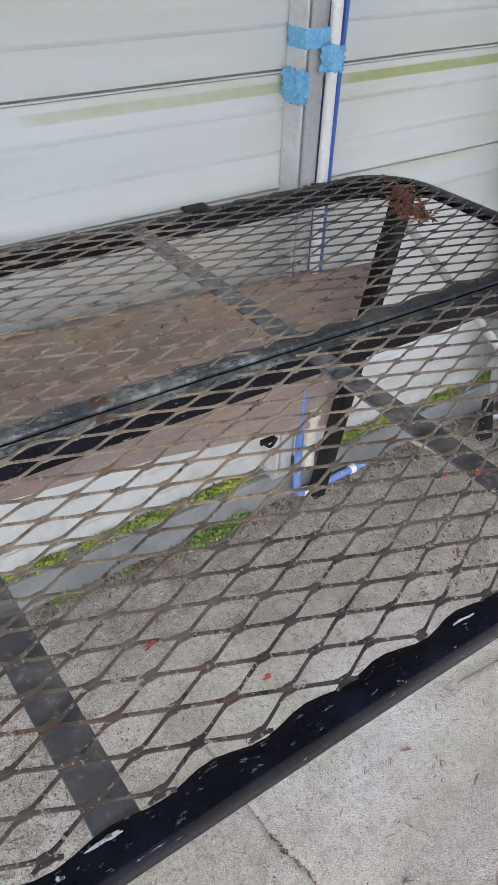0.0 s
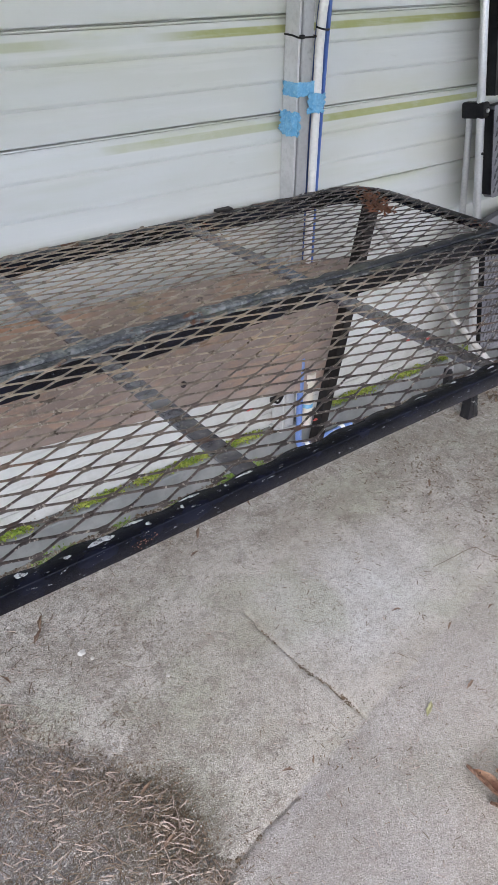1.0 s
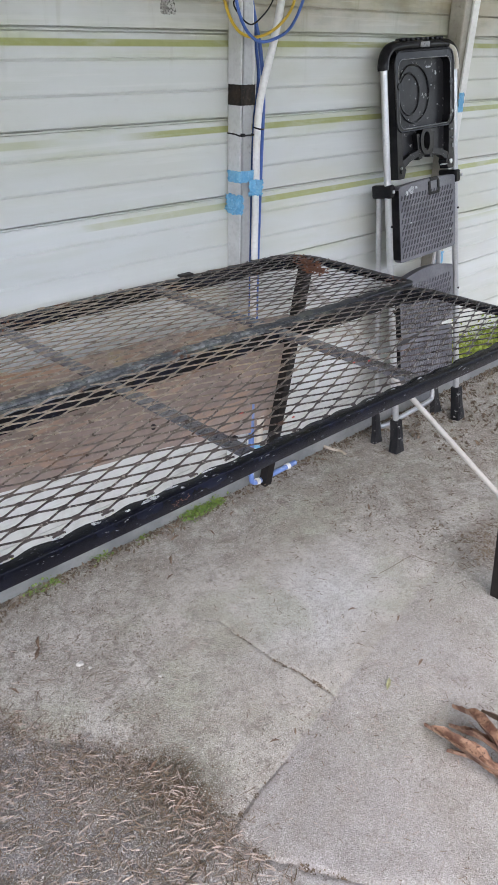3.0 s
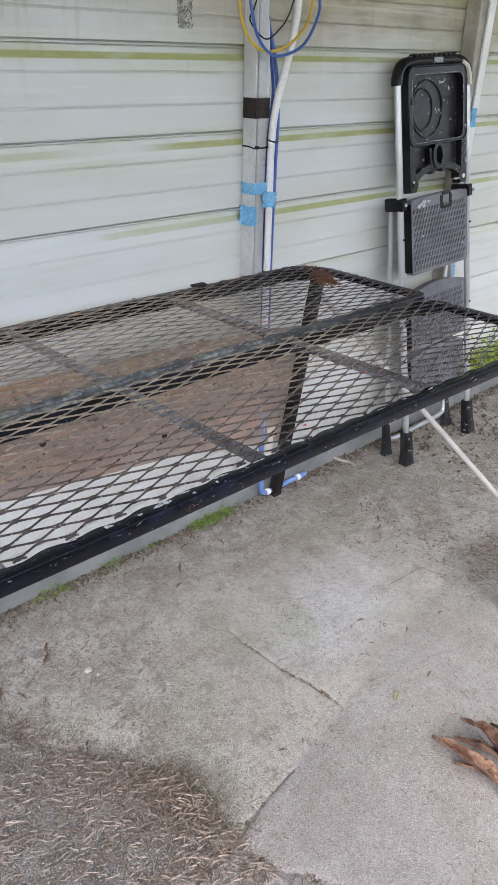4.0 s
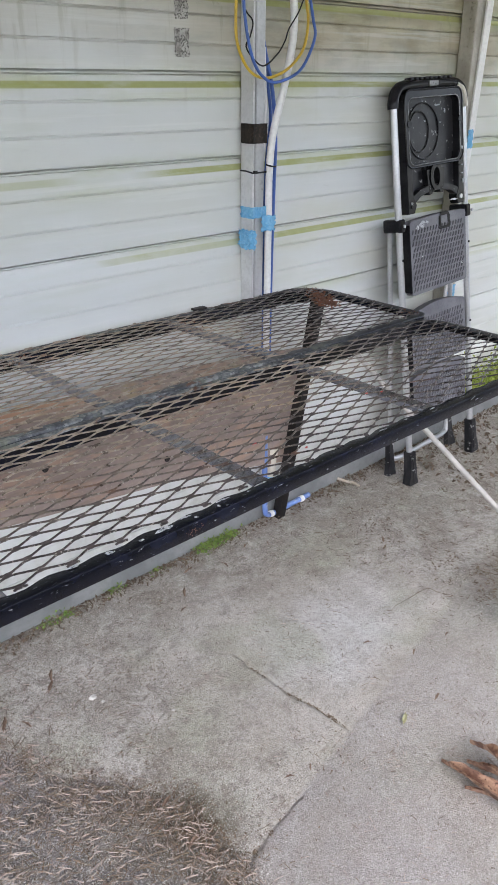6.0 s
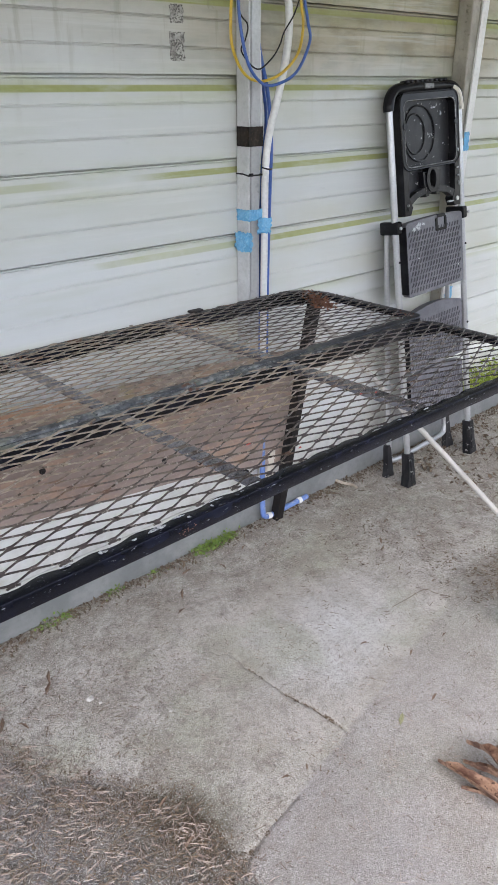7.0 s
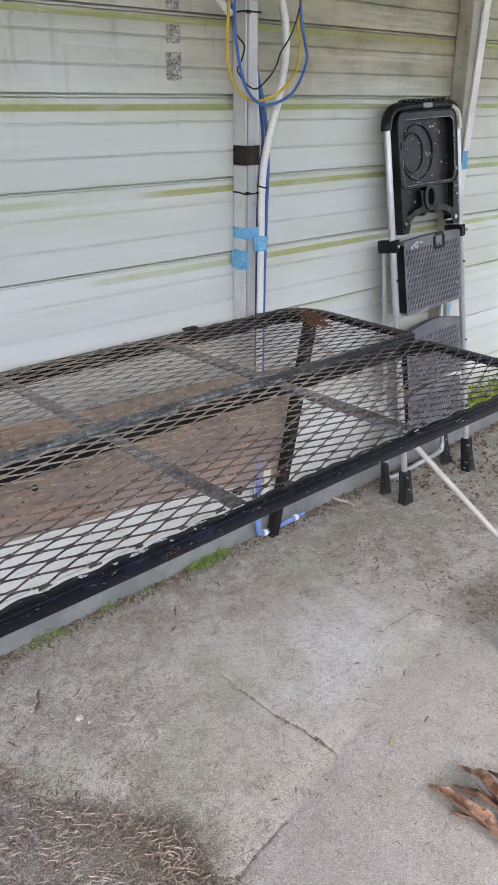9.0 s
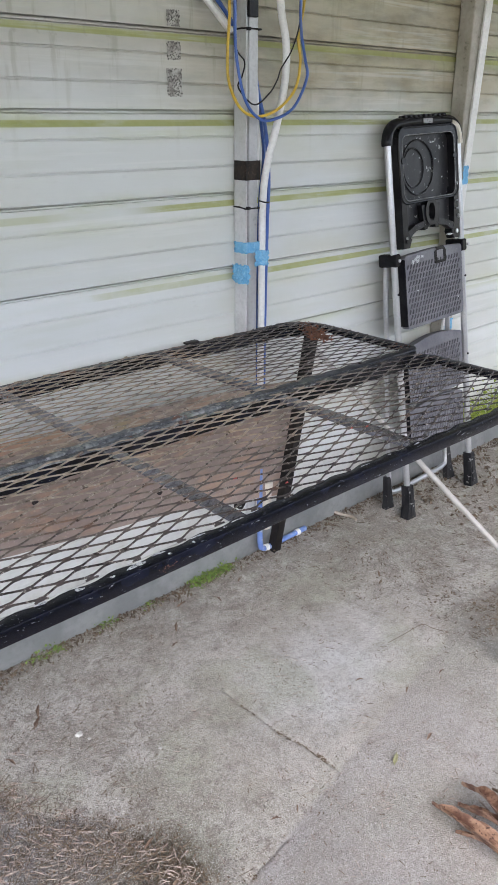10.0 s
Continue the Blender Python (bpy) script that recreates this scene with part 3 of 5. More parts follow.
# ---- posts ----
post = thing("steel_post", "square galvanised steel carport post against the siding", "post")
part("tube", Mesh().box((2.6770, 1.3590, 0.106), (2.7160, 1.4100, 2.45), None, 0.005), GALV, post)
# corner highlight as a pale strip
part("corner_highlight", Mesh().box((2.6620, 1.3550, 0.106), (2.6690, 1.4100, 2.45), None, 0.002), EDGE_LIGHT, post, "post corner edge with its highlight painted bright")
# black filler paints the shadow line beside the corner
part("shadow_slit", Mesh().box((2.6690, 1.3850, 0.106), (2.6770, 1.4100, 2.45)), LEG, post)
part("base_plate", Mesh().box((2.650, 1.352, 0.1005), (2.732, 1.4095, 0.1060)), GALV, post)
pipe = part("white_pipe", Mesh().tube([(2.730, 1.356, 0.15), (2.730, 1.352, 1.10), (2.730, 1.351, 1.26), (2.740, 1.347, 1.38), (2.775, 1.335, 1.52), (2.800, 1.330, 1.64), (2.806, 1.335, 1.74), (2.790, 1.345, 1.85), (2.785, 1.36, 2.1)], 0.0115, 12, 6), WHITE_PVC, None, "bent white plastic pipe tied to the post", True)
tagged(pipe, category="pipe")

post2 = thing("steel_post", "grimy steel corner post with a pale edge", "post")
part("tube", Mesh().box((3.805, 1.345, 0.100), (3.872, 1.4100, 2.45), None, 0.005), DARKPOST, post2)
strip = Mesh().extrude([(3.745, 0.11), (3.780, 0.11), (3.941, 2.45), (3.898, 2.45)], -1.342, -1.334, Matrix.Rotation(radians(90), 4, "X"))
strip = part("metal_strip", strip, WHITE_PVC, None, "pale metal strip leaning against the corner post")
tagged(strip, category="strip")

# ---- table ----
table = thing("mesh_table", "black steel work table topped with worn expanded metal mesh", "table")
TOP = 0.90


def ring(x0, x1, ya0, ya1, yb0, yb1, r, z):
    """A rectangle with corner radii r; front edge from (x0, ya0) to (x1, ya1), back edge from (x0, yb0) to (x1, yb1)."""
    out = []
    corners = [(x1, ya1, -90), (x1, yb1, 0), (x0, yb0, 90), (x0, ya0, 180)]
    for (cx, cy, a0), q in zip(corners, r):
        sx, sy = (-1 if cx == x1 else 1), (1 if a0 in (-90, 180) else -1)
        for k in range(13):
            a = radians(a0 + 90 * k / 12)
            nx, ny = math.cos(a), math.sin(a)
            out.append((cx + sx * q + nx * q, cy + sy * q + ny * q, nx, ny, z))
        if a0 in (0, 180):
            # long edges: a point every 1.4 cm
            nxt = (x0 + r[2], yb0) if a0 == 0 else (x1 - r[0], ya1)
            p = out[-1]
            n = int(abs(nxt[0] - p[0]) / 0.0138)
            for k in range(1, n):
                t = k / n
                x, y = p[0] + (nxt[0] - p[0]) * t, p[1] + (nxt[1] - p[1]) * t
                out.append((x, y + 0.0012 * math.sin(x * 7), 0, ny, z + 0.0015 * math.sin(x * 4.1)))
    return out


def angle_iron(rows):
    """An angle rail whose inner lip is scalloped where the mesh is welded on."""
    m, k = Mesh(), 10
    v, n = [], len(rows)
    for x, y, nx, ny, z in rows:
        lip, deep = -0.027 + (0.0032 * math.cos((x - 1.863) * 2 * math.pi / 0.083) + 0.0012 * math.sin(x * 41)) * abs(ny), 0.0265
        # the far rails have a narrow lip and a deep web
        far = max(0.0, min(1.0, ny * 1.5))
        lip, deep = lip + far * 0.010, deep + far * 0.022
        for o, h in ((-0.001, 0.0), (-0.006, 0.0012), (lip + 0.006, 0.0006), (lip, -0.001), (lip, -0.004), (-0.004, -0.005), (-0.004, 0.001 - deep), (-0.001, -deep), (0.0, 0.0015 - deep), (0.0, -0.0015)):
            v.append((x + nx * o, y + ny * o, z + h))
    f = [(i * k + j, ((i + 1) % n) * k + j, ((i + 1) % n) * k + (j + 1) % k, i * k + (j + 1) % k) for i in range(n) for j in range(k)]
    return m.add(v, f)


def strands(x0, x1, ylo, yhi, seed, phase, e0, e1):
    """Expanded metal: wavy strands, each welded to its neighbours at the crests."""
    rng = random.Random(seed)
    m, hx, hy = Mesh(), 0.0415, 0.0176
    i0, i1 = int((x0 - phase[0]) / hx) - 1, int((x1 - phase[0]) / hx) + 1
    j0, j1 = int((0.3 - phase[1]) / hy) - 2, int((1.3 - phase[1]) / hy) + 2

    def inside(x, y):
        xe = x1 - 0.012
        if x < x0 + 0.02 or x > xe:
            return False
        lo, hi = ylo(x), yhi(x)
        if x > xe - e0:
            lo += e0 - math.sqrt(max(0, e0 * e0 - (x - xe + e0) ** 2))
        if x > xe - e1:
            hi -= e1 - math.sqrt(max(0, e1 * e1 - (x - xe + e1) ** 2))
        return lo < y < hi

    def ribbon(run):
        """A flat strip of steel, tilted a little, wider where it is joined to its neighbour."""
        v, f = [], []
        for k, (x, y, z, w) in enumerate(run):
            p, q = run[max(k - 1, 0)], run[min(k + 1, len(run) - 1)]
            dx, dy = q[0] - p[0], q[1] - p[1]
            l = math.hypot(dx, dy)
            sx, sy, tilt = -dy / l * w, dx / l * w, 0.35 * w
            v += [(x - sx, y - sy, z - tilt - 0.0008), (x + sx, y + sy, z + tilt - 0.0008), (x + sx, y + sy, z + tilt + 0.0006), (x + 0.2 * sx, y + 0.2 * sy, z + 0.2 * tilt + 0.0011), (x - sx, y - sy, z - tilt + 0.0006)]
        for k in range(len(run) - 1):
            f += [(5 * k + j, 5 * k + (j + 1) % 5, 5 * k + 5 + (j + 1) % 5, 5 * k + 5 + j) for j in range(5)]
        f += [(4, 3, 2, 1, 0), tuple(5 * len(run) - 5 + j for j in range(5))]
        m.add(v, f)

    def height(x, y):
        return TOP + 0.0028 + 0.0016 * math.sin(x * 6.3 + seed) * math.sin(y * 9 + 2 * seed) + 0.0010 * math.sin(x * 23 + y * 17)
    for j in range(j0, j1 + 1):
        run, jit = [], 0.0
        for i in range(i0, i1 + 1):
            up = (i + j) % 2 == 0
            ja, jb = (j, j + 1) if up else (j + 1, j)
            ya, yb = phase[1] + ja * hy, phase[1] + jb * hy
            ya += 0.0013 if ja == j else -0.0013
            yb += 0.0013 if jb == j else -0.0013
            nxt = rng.uniform(-0.0008, 0.0008)
            for t, w in ((0.0, 0.0), (0.13, 0.02), (0.26, 0.17), (0.5, 0.5), (0.74, 0.83), (0.87, 0.98)):
                x = phase[0] + (i + t) * hx
                y = ya + (yb - ya) * w + jit + (nxt - jit) * t
                if inside(x, y):
                    twist = 0.0010 * math.cos(math.pi * (t if ja == j else 1 - t))
                    run.append((x, y, height(x, y) + twist, 0.00125 + 0.0009 * abs(2 * t - 1) ** 3))
                else:
                    if len(run) > 1:
                        ribbon(run)
                    run = []
            jit = nxt
        if len(run) > 1:
            ribbon(run)
    return m


def line(x0, y0, x1, y1):
    return lambda x: y0 + (y1 - y0) * (x - x0) / (x1 - x0)


X0 = 0.67
FRONT = (line(1.3, 0.335, 2.8, 0.335), line(1.3, 0.800, 2.8, 0.790))
BACK = (line(1.3, 0.812, 2.8, 0.797), line(1.3, 1.300, 2.8, 1.290))
for lines, old, seed, phase, X1, r0, r1 in ((FRONT, False, 1, (1.863, 0.399), 2.828, 0.06, 0.085), (BACK, True, 2, (1.850, 0.846), 2.862, 0.03, 0.125)):
    lo, hi = lines
    fr = part("frame", angle_iron(ring(X0, X1, lo(X0), lo(X1), hi(X0), hi(X1), (r0, r1, 0.06, 0.06), TOP)), RAIL, table, "weathered rusty angle-iron frame" if old else "black angle-iron frame with chipped paint", True)
    part("mesh_panel", strands(X0, X1, lambda x: lo(x) + (0.010 if old else 0.0245), lambda x: hi(x) - (0.006 if old else 0.012), seed, phase, r0, r1 - 0.006), MESH, table, "expanded steel mesh panel", True)
    for cx in (1.245, 1.747, 2.25):
        part("crossbar", Mesh().box((cx - 0.017, lo(cx) + 0.006, TOP - 0.008), (cx + 0.017, hi(cx) - 0.006, TOP - 0.004)).box((cx + 0.013, lo(cx) + 0.006, TOP - 0.03), (cx + 0.017, hi(cx) - 0.006, TOP - 0.008)), BARS, table, "worn steel crossbar")


def leg(top, foot):
    top, foot = Vector(top), Vector(foot)
    d = (top - foot).normalized()
    s = Vector((1, 0, 0))
    u = d.cross(s).normalized()
    m = Mesh()
    w, t = 0.017, 0.004
    for a, b, c, e in ((-w, w, -t, 0), (-w, -w + t, 0, 0.03)):
        p = [q + s * x + u * y for q in (foot, top) for x, y in ((a, c), (b, c), (b, e), (a, e))]
        m.add(p, [(0, 1, 5, 4), (1, 2, 6, 5), (2, 3, 7, 6), (3, 0, 4, 7), (3, 2, 1, 0), (4, 5, 6, 7)])
    return m


for top, foot in (((2.826, 1.190, 0.895), (2.790, 1.318, 0.0)), ((2.79, 0.375, 0.895), (2.835, 0.340, 0.0)), ((0.70, 1.26, 0.895), (0.69, 1.33, 0.0)), ((0.71, 0.375, 0.895), (0.69, 0.33, 0.0))):
    part("leg", leg(top, foot), LEG, table)

pole = part("white_pole", Mesh().tube([(3.332, 0.600, 0.010), (2.839, 1.232, 0.83)], 0.0096, 12), POLE, None, "slim white plastic pole leaning on the table corner", True)
tagged(pole, category="pole")

# ---- brown board ----
m = Mesh()
out = [(0.5, 0.56), (1.75, 0.388), (2.32, 0.325), (2.835, 0.222), (2.900, 0.655), (2.40, 0.700), (1.80, 0.722), (0.5, 0.77)]
m.extrude(out, -1.3505, -1.3365, Matrix.Rotation(radians(90), 4, "X"))
board = part("plywood_board", m, BOARD, None, "stained brown plywood board standing against the wall post")
tagged(board, category="board")
for x, z in ((1.840, 0.529), (2.270, 0.418), (1.45, 0.60)):
    part("bolt", Mesh().tube([(x, 1.3370, z), (x, 1.3325, z)], 0.010, 10).tube([(x, 1.3330, z), (x, 1.3285, z)], 0.006, 6), LEG, board, "dark bolt head")

# ---- tape, ties and cables on the post ----


def tape(name, label, x0, x1, z0, z1, y, mat, seed, rag=0.004, folds=0.003, parent=None):
    """A strip of tape with ragged ends and small folds."""
    rng = random.Random(seed)
    nx, nz = 14, 8
    v, f = [], []
    for j in range(nz + 1):
        for i in range(nx + 1):
            u, w = i / nx, j / nz
            ex = rng.uniform(-rag, rag) if i in (0, nx) else 0
            ez = rng.uniform(-rag, rag) * 0.5 if j in (0, nz) else 0
            v.append((x0 + (x1 - x0) * u + ex, y - folds * rng.random(), z0 + (z1 - z0) * w + ez))
    for j in range(nz):
        for i in range(nx):
            a = j * (nx + 1) + i
            f.append((a, a + 1, a + nx + 2, a + nx + 1))
    k = len(v)
    v += [(p[0], p[1] + 0.0008, p[2]) for p in v]
    f += [tuple(k + q for q in reversed(g)) for g in f]
    ob = part(name, Mesh().add(v, f), mat, parent, label, True)
    return tagged(ob, category="tape")


def wrap(name, label, path, z0, z1, mat, seed, rag=0.003, folds=0.003):
    """Tape carried round corners along a path in x, y, with ragged rims."""
    rng = random.Random(seed)
    path = [Vector((*p, 0)) for p in path]
    rows = []
    for a, b in zip(path, path[1:]):
        n = max(2, int((b - a).length / 0.005))
        rows += [(a.lerp(b, k / n), Vector((-(b - a).y, (b - a).x, 0)).normalized()) for k in range(n)]
    rows.append((path[-1], rows[-1][1]))
    nz, v, f = 9, [], []
    for side in (0.0, -0.0008):
        for i, (p, nrm) in enumerate(rows):
            for j in range(nz + 1):
                ez = rng.uniform(-rag, rag) * 0.6 if j in (0, nz) else 0
                q = p - nrm * (folds * rng.random() + 0.0008 + side)
                e = rng.uniform(-rag, rag) if i in (0, len(rows) - 1) else 0
                v.append((q.x + e, q.y, z0 + (z1 - z0) * j / nz + ez))
        k = side != 0 and len(rows) * (nz + 1) or 0
        for i in range(len(rows) - 1):
            for j in range(nz):
                a = k + i * (nz + 1) + j
                f.append((a, a + nz + 1, a + nz + 2, a + 1))
    return tagged(part(name, Mesh().add(v, f), mat, None, label, True), category="tape")


ROUND = [(2.661, 1.406), (2.661, 1.3535), (2.7195, 1.3535)]
wrap("masking_tape", "blue masking tape strip wrapped round the steel post", ROUND, 1.130, 1.164, BLUE_TAPE, 3)
wrap("masking_tape", "loose blue tape flap hanging beside the white pipe", [(2.702, 1.3525), (2.716, 1.340), (2.742, 1.337)], 1.088, 1.136, BLUE_TAPE, 4, 0.006, 0.005)
wrap("masking_tape", "crumpled blue masking tape wad on the steel post", [(2.661, 1.409), (2.661, 1.3530), (2.669, 1.3525)], 1.034, 1.092, BLUE_TAPE, 5, 0.007, 0.008)
wrap("dark_tape", "dark brown tape wrapped round the steel post", ROUND, 1.353, 1.410, DARK_TAPE, 6, 0.001, 0.0015)
tape("masking_tape", "small blue tape patch on the leaning strip", 3.818, 3.856, 1.285, 1.355, 1.3330, BLUE_TAPE, 7)
tape("masking_tape", "blue tape patch low on the corner post", 3.800, 3.850, 0.655, 0.735, 1.3310, BLUE_TAPE, 8, 0.004, 0.002)
for a, b, sd, w in ((1.588, 1.660, 9, 0.052), (1.682, 1.728, 10, 0.046), (1.766, 1.806, 11, 0.044)):
    tape("tape_residue", "peeling grey tape residue stuck on the siding", 2.440 - w / 2, 2.440 + w / 2, a, b, WALL_Y - 0.0025, RESIDUE, sd, 0.003, 0.0004)


def cable(name, label, pts, r, mat, category="cable", smooth=8):
    return tagged(part(name, Mesh().tube(pts, r, 8, smooth), mat, None, label, True), category=category)


cable("cable", "yellow cable hanging in a loop beside the post", [(2.575, 1.330, 2.10), (2.573, 1.325, 1.825), (2.558, 1.318, 1.70), (2.562, 1.315, 1.62), (2.605, 1.312, 1.555), (2.675, 1.312, 1.536), (2.76, 1.312, 1.560), (2.83, 1.315, 1.615), (2.852, 1.318, 1.69), (2.845, 1.322, 1.76), (2.872, 1.326, 1.86), (2.89, 1.33, 2.1)], 0.0042, YELLOW)
cable("cable", "blue cable hanging in a loop beside the post", [(2.590, 1.324, 2.10), (2.588, 1.320, 1.83), (2.585, 1.312, 1.70), (2.612, 1.306, 1.585), (2.665, 1.304, 1.532), (2.728, 1.304, 1.528), (2.815, 1.306, 1.562), (2.873, 1.309, 1.645), (2.866, 1.312, 1.70), (2.850, 1.315, 1.77), (2.848, 1.318, 1.86), (2.86, 1.32, 2.1)], 0.0045, BLUE)
cable("cable", "thin black cord looped loosely in front of the post", [(2.60, 1.325, 1.86), (2.592, 1.322, 1.724), (2.622, 1.318, 1.682), (2.612, 1.316, 1.645), (2.596, 1.315, 1.612), (2.655, 1.312, 1.568), (2.715, 1.312, 1.598), (2.750, 1.314, 1.635), (2.768, 1.316, 1.668), (2.815, 1.318, 1.722), (2.848, 1.32, 1.80), (2.85, 1.322, 1.9)], 0.0022, BLACK)
cable("cable", "blue cable running down beside the white pipe", [(2.726, 1.392, 1.70), (2.736, 1.386, 1.62), (2.763, 1.376, 1.50), (2.766, 1.362, 1.36), (2.756, 1.356, 1.22), (2.7495, 1.356, 0.9), (2.7495, 1.358, 0.45), (2.747, 1.360, 0.25)], 0.0062, BLUE)
cable("cable", "second blue cable behind the bent pipe", [(2.748, 1.402, 1.62), (2.762, 1.396, 1.52), (2.772, 1.392, 1.42), (2.756, 1.392, 1.28), (2.752, 1.394, 1.0), (2.752, 1.394, 0.3)], 0.005, BLUE)
cable("white_pipe", "thin white pipe slanting to the post", [(2.36, 1.365, 1.97), (2.535, 1.362, 1.823), (2.606, 1.358, 1.760)], 0.0105, WHITE_PVC, "pipe", 3)
cable("cable", "blue cable slanting along a white pipe", [(2.40, 1.36, 1.97), (2.566, 1.357, 1.826), (2.608, 1.350, 1.775)], 0.0062, BLUE)
cable("white_pipe", "thin pale tube beside the conduit", [(2.727, 1.380, 1.62), (2.731, 1.376, 1.45), (2.727, 1.385, 1.28)], 0.006, WHITE_PVC, "pipe", 2)
for z, tilt in ((1.272, -0.004), (1.772, 0.0)):
    tie = Mesh().tube([(2.6595, 1.408, z), (2.6595, 1.380, z), (2.6595, 1.3535, z + tilt), (2.69, 1.3535, z + tilt), (2.7205, 1.3535, z + tilt), (2.7205, 1.40, z)], 0.0026, 6)
    tie.box((2.662, 1.346, z - 0.006), (2.674, 1.354, z + 0.003))
    tagged(part("cable_tie", tie, BLACK, None, "black plastic cable tie round the post", True), category="cable tie")
tie = Mesh().tube([(2.716, 1.352, 1.290), (2.724, 1.338, 1.286), (2.748, 1.342, 1.283), (2.764, 1.358, 1.283)], 0.0026, 6, 3)
tagged(part("cable_tie", tie, BLACK, None, "black plastic tie holding pipe and blue cable", True), category="cable tie")
tagged(part("junction_box", Mesh().box((2.664, 1.340, 1.80), (2.698, 1.3545, 1.87), None, 0.003), PLASTIC, None, "small black plastic box fixed on the post"), category="box")

# blue water pipe at the foot of the post
wp = thing("water_pipe", "blue plastic water pipe with elbow at the wall foot", "pipe")
part("pipe_run", Mesh().tube([(2.724, 1.345, 0.36), (2.722, 1.342, 0.20), (2.722, 1.338, 0.06), (2.735, 1.337, 0.028), (2.78, 1.338, 0.022), (2.975, 1.345, 0.022)], 0.0105, 12, 5), BLUE_PIPE, wp, "", True)
part("coupling", Mesh().tube([(2.920, 1.3425, 0.022), (2.937, 1.3425, 0.022)], 0.0130, 12), WHITE_PVC, wp, "white pipe clip")
part("coupling", Mesh().tube([(2.746, 1.337, 0.025), (2.763, 1.337, 0.023)], 0.0130, 12), WHITE_PVC, wp, "white pipe clip")

stub = thing("capped_pipe", "short cream plastic pipe stub beside the blue water pipe", "pipe")
part("pipe_run", Mesh().tube([(2.762, 1.350, 0.102), (2.762, 1.348, 0.268)], 0.0185, 16), CREAM, stub, "", True)
part("cap", Mesh().tube([(2.762, 1.348, 0.262), (2.762, 1.348, 0.292), (2.762, 1.348, 0.296)], 0.0225, 16), CREAM, stub, "cream end cap", True)
part("tape_band", Mesh().tube([(2.762, 1.3495, 0.168), (2.762, 1.3495, 0.182)], 0.0192, 16), BLUE_TAPE, stub, "pale blue tape band", True)
# black shape stands for the shadow where board corner meets post
corner_shadow = Mesh().box((2.588, 1.328, 0.250), (2.632, 1.3362, 0.266), None, 0.002)
corner_shadow.tube([(2.596, 1.333, 0.258), (2.612, 1.322, 0.245), (2.634, 1.326, 0.262)], 0.0042, 8, 4)
tagged(part("bracket", corner_shadow, LEG, None, "small black hook shape for the shadow at the board corner", True), category="bracket")

# ---- ladder ----
lup = Vector((-0.060, 0.215, 1.54)).normalized()
lx = Vector((1, 0, 0))
lx = (lx - lup * lx.dot(lup)).normalized()
# local axes: x across, y towards the wall, z along the rails
LM = Matrix.Translation((3.622, 1.150, 0.0)) @ Matrix((lx, lup.cross(lx), lup)).transposed().to_4x4()
ladder = thing("step_ladder", "folded silver step ladder with black plastic steps leaning on siding", "ladder")


def lad(name, mesh, mat, parent=None, label="", smooth=False):
    mesh.v = [tuple(LM @ Vector(p)) for p in mesh.v]
    return part(name, mesh, mat, parent or ladder, label, smooth)


def rounded(x0, x1, z0, z1, r, n=6, arch=0.0):
    """Outline of a rounded rectangle in x, z; arch lifts the middle of its top."""
    out = []
    for cx, cz, a0 in ((x1 - r, z0 + r, -90), (x1 - r, z1 - r, 0), (x0 + r, z1 - r, 90), (x0 + r, z0 + r, 180)):
        for k in range(n + 1):
            a = radians(a0 + 90 * k / n)
            out.append((cx + r * math.cos(a), cz + r * math.sin(a)))
        if a0 == 0 and arch:
            for k in range(1, 9):
                t = k / 9
                out.append((x1 - r + (x0 + r - x1 + r) * t, z1 + arch * math.sin(math.pi * t)))
    return out


STAND = Matrix.Rotation(radians(90), 4, "X")   # outline x, y becomes x, z; depth runs to -y


def slab(outline, y0, y1):
    m = Mesh()
    return m.extrude(outline, -y1, -y0, STAND)


def frame_ring(outer, inner, y0, y1):
    n = len(outer)
    v = [(x, y, z) for y in (y0, y1) for o in (outer, inner) for x, z in o]
    f = []
    for i in range(n):
        j = (i + 1) % n
        f += [(i, j, n + j, n + i), (2 * n + j, 2 * n + i, 3 * n + i, 3 * n + j), (i, 2 * n + i, 2 * n + j, j), (n + j, 3 * n + j, 3 * n + i, n + i)]
    return Mesh().add(v, f)


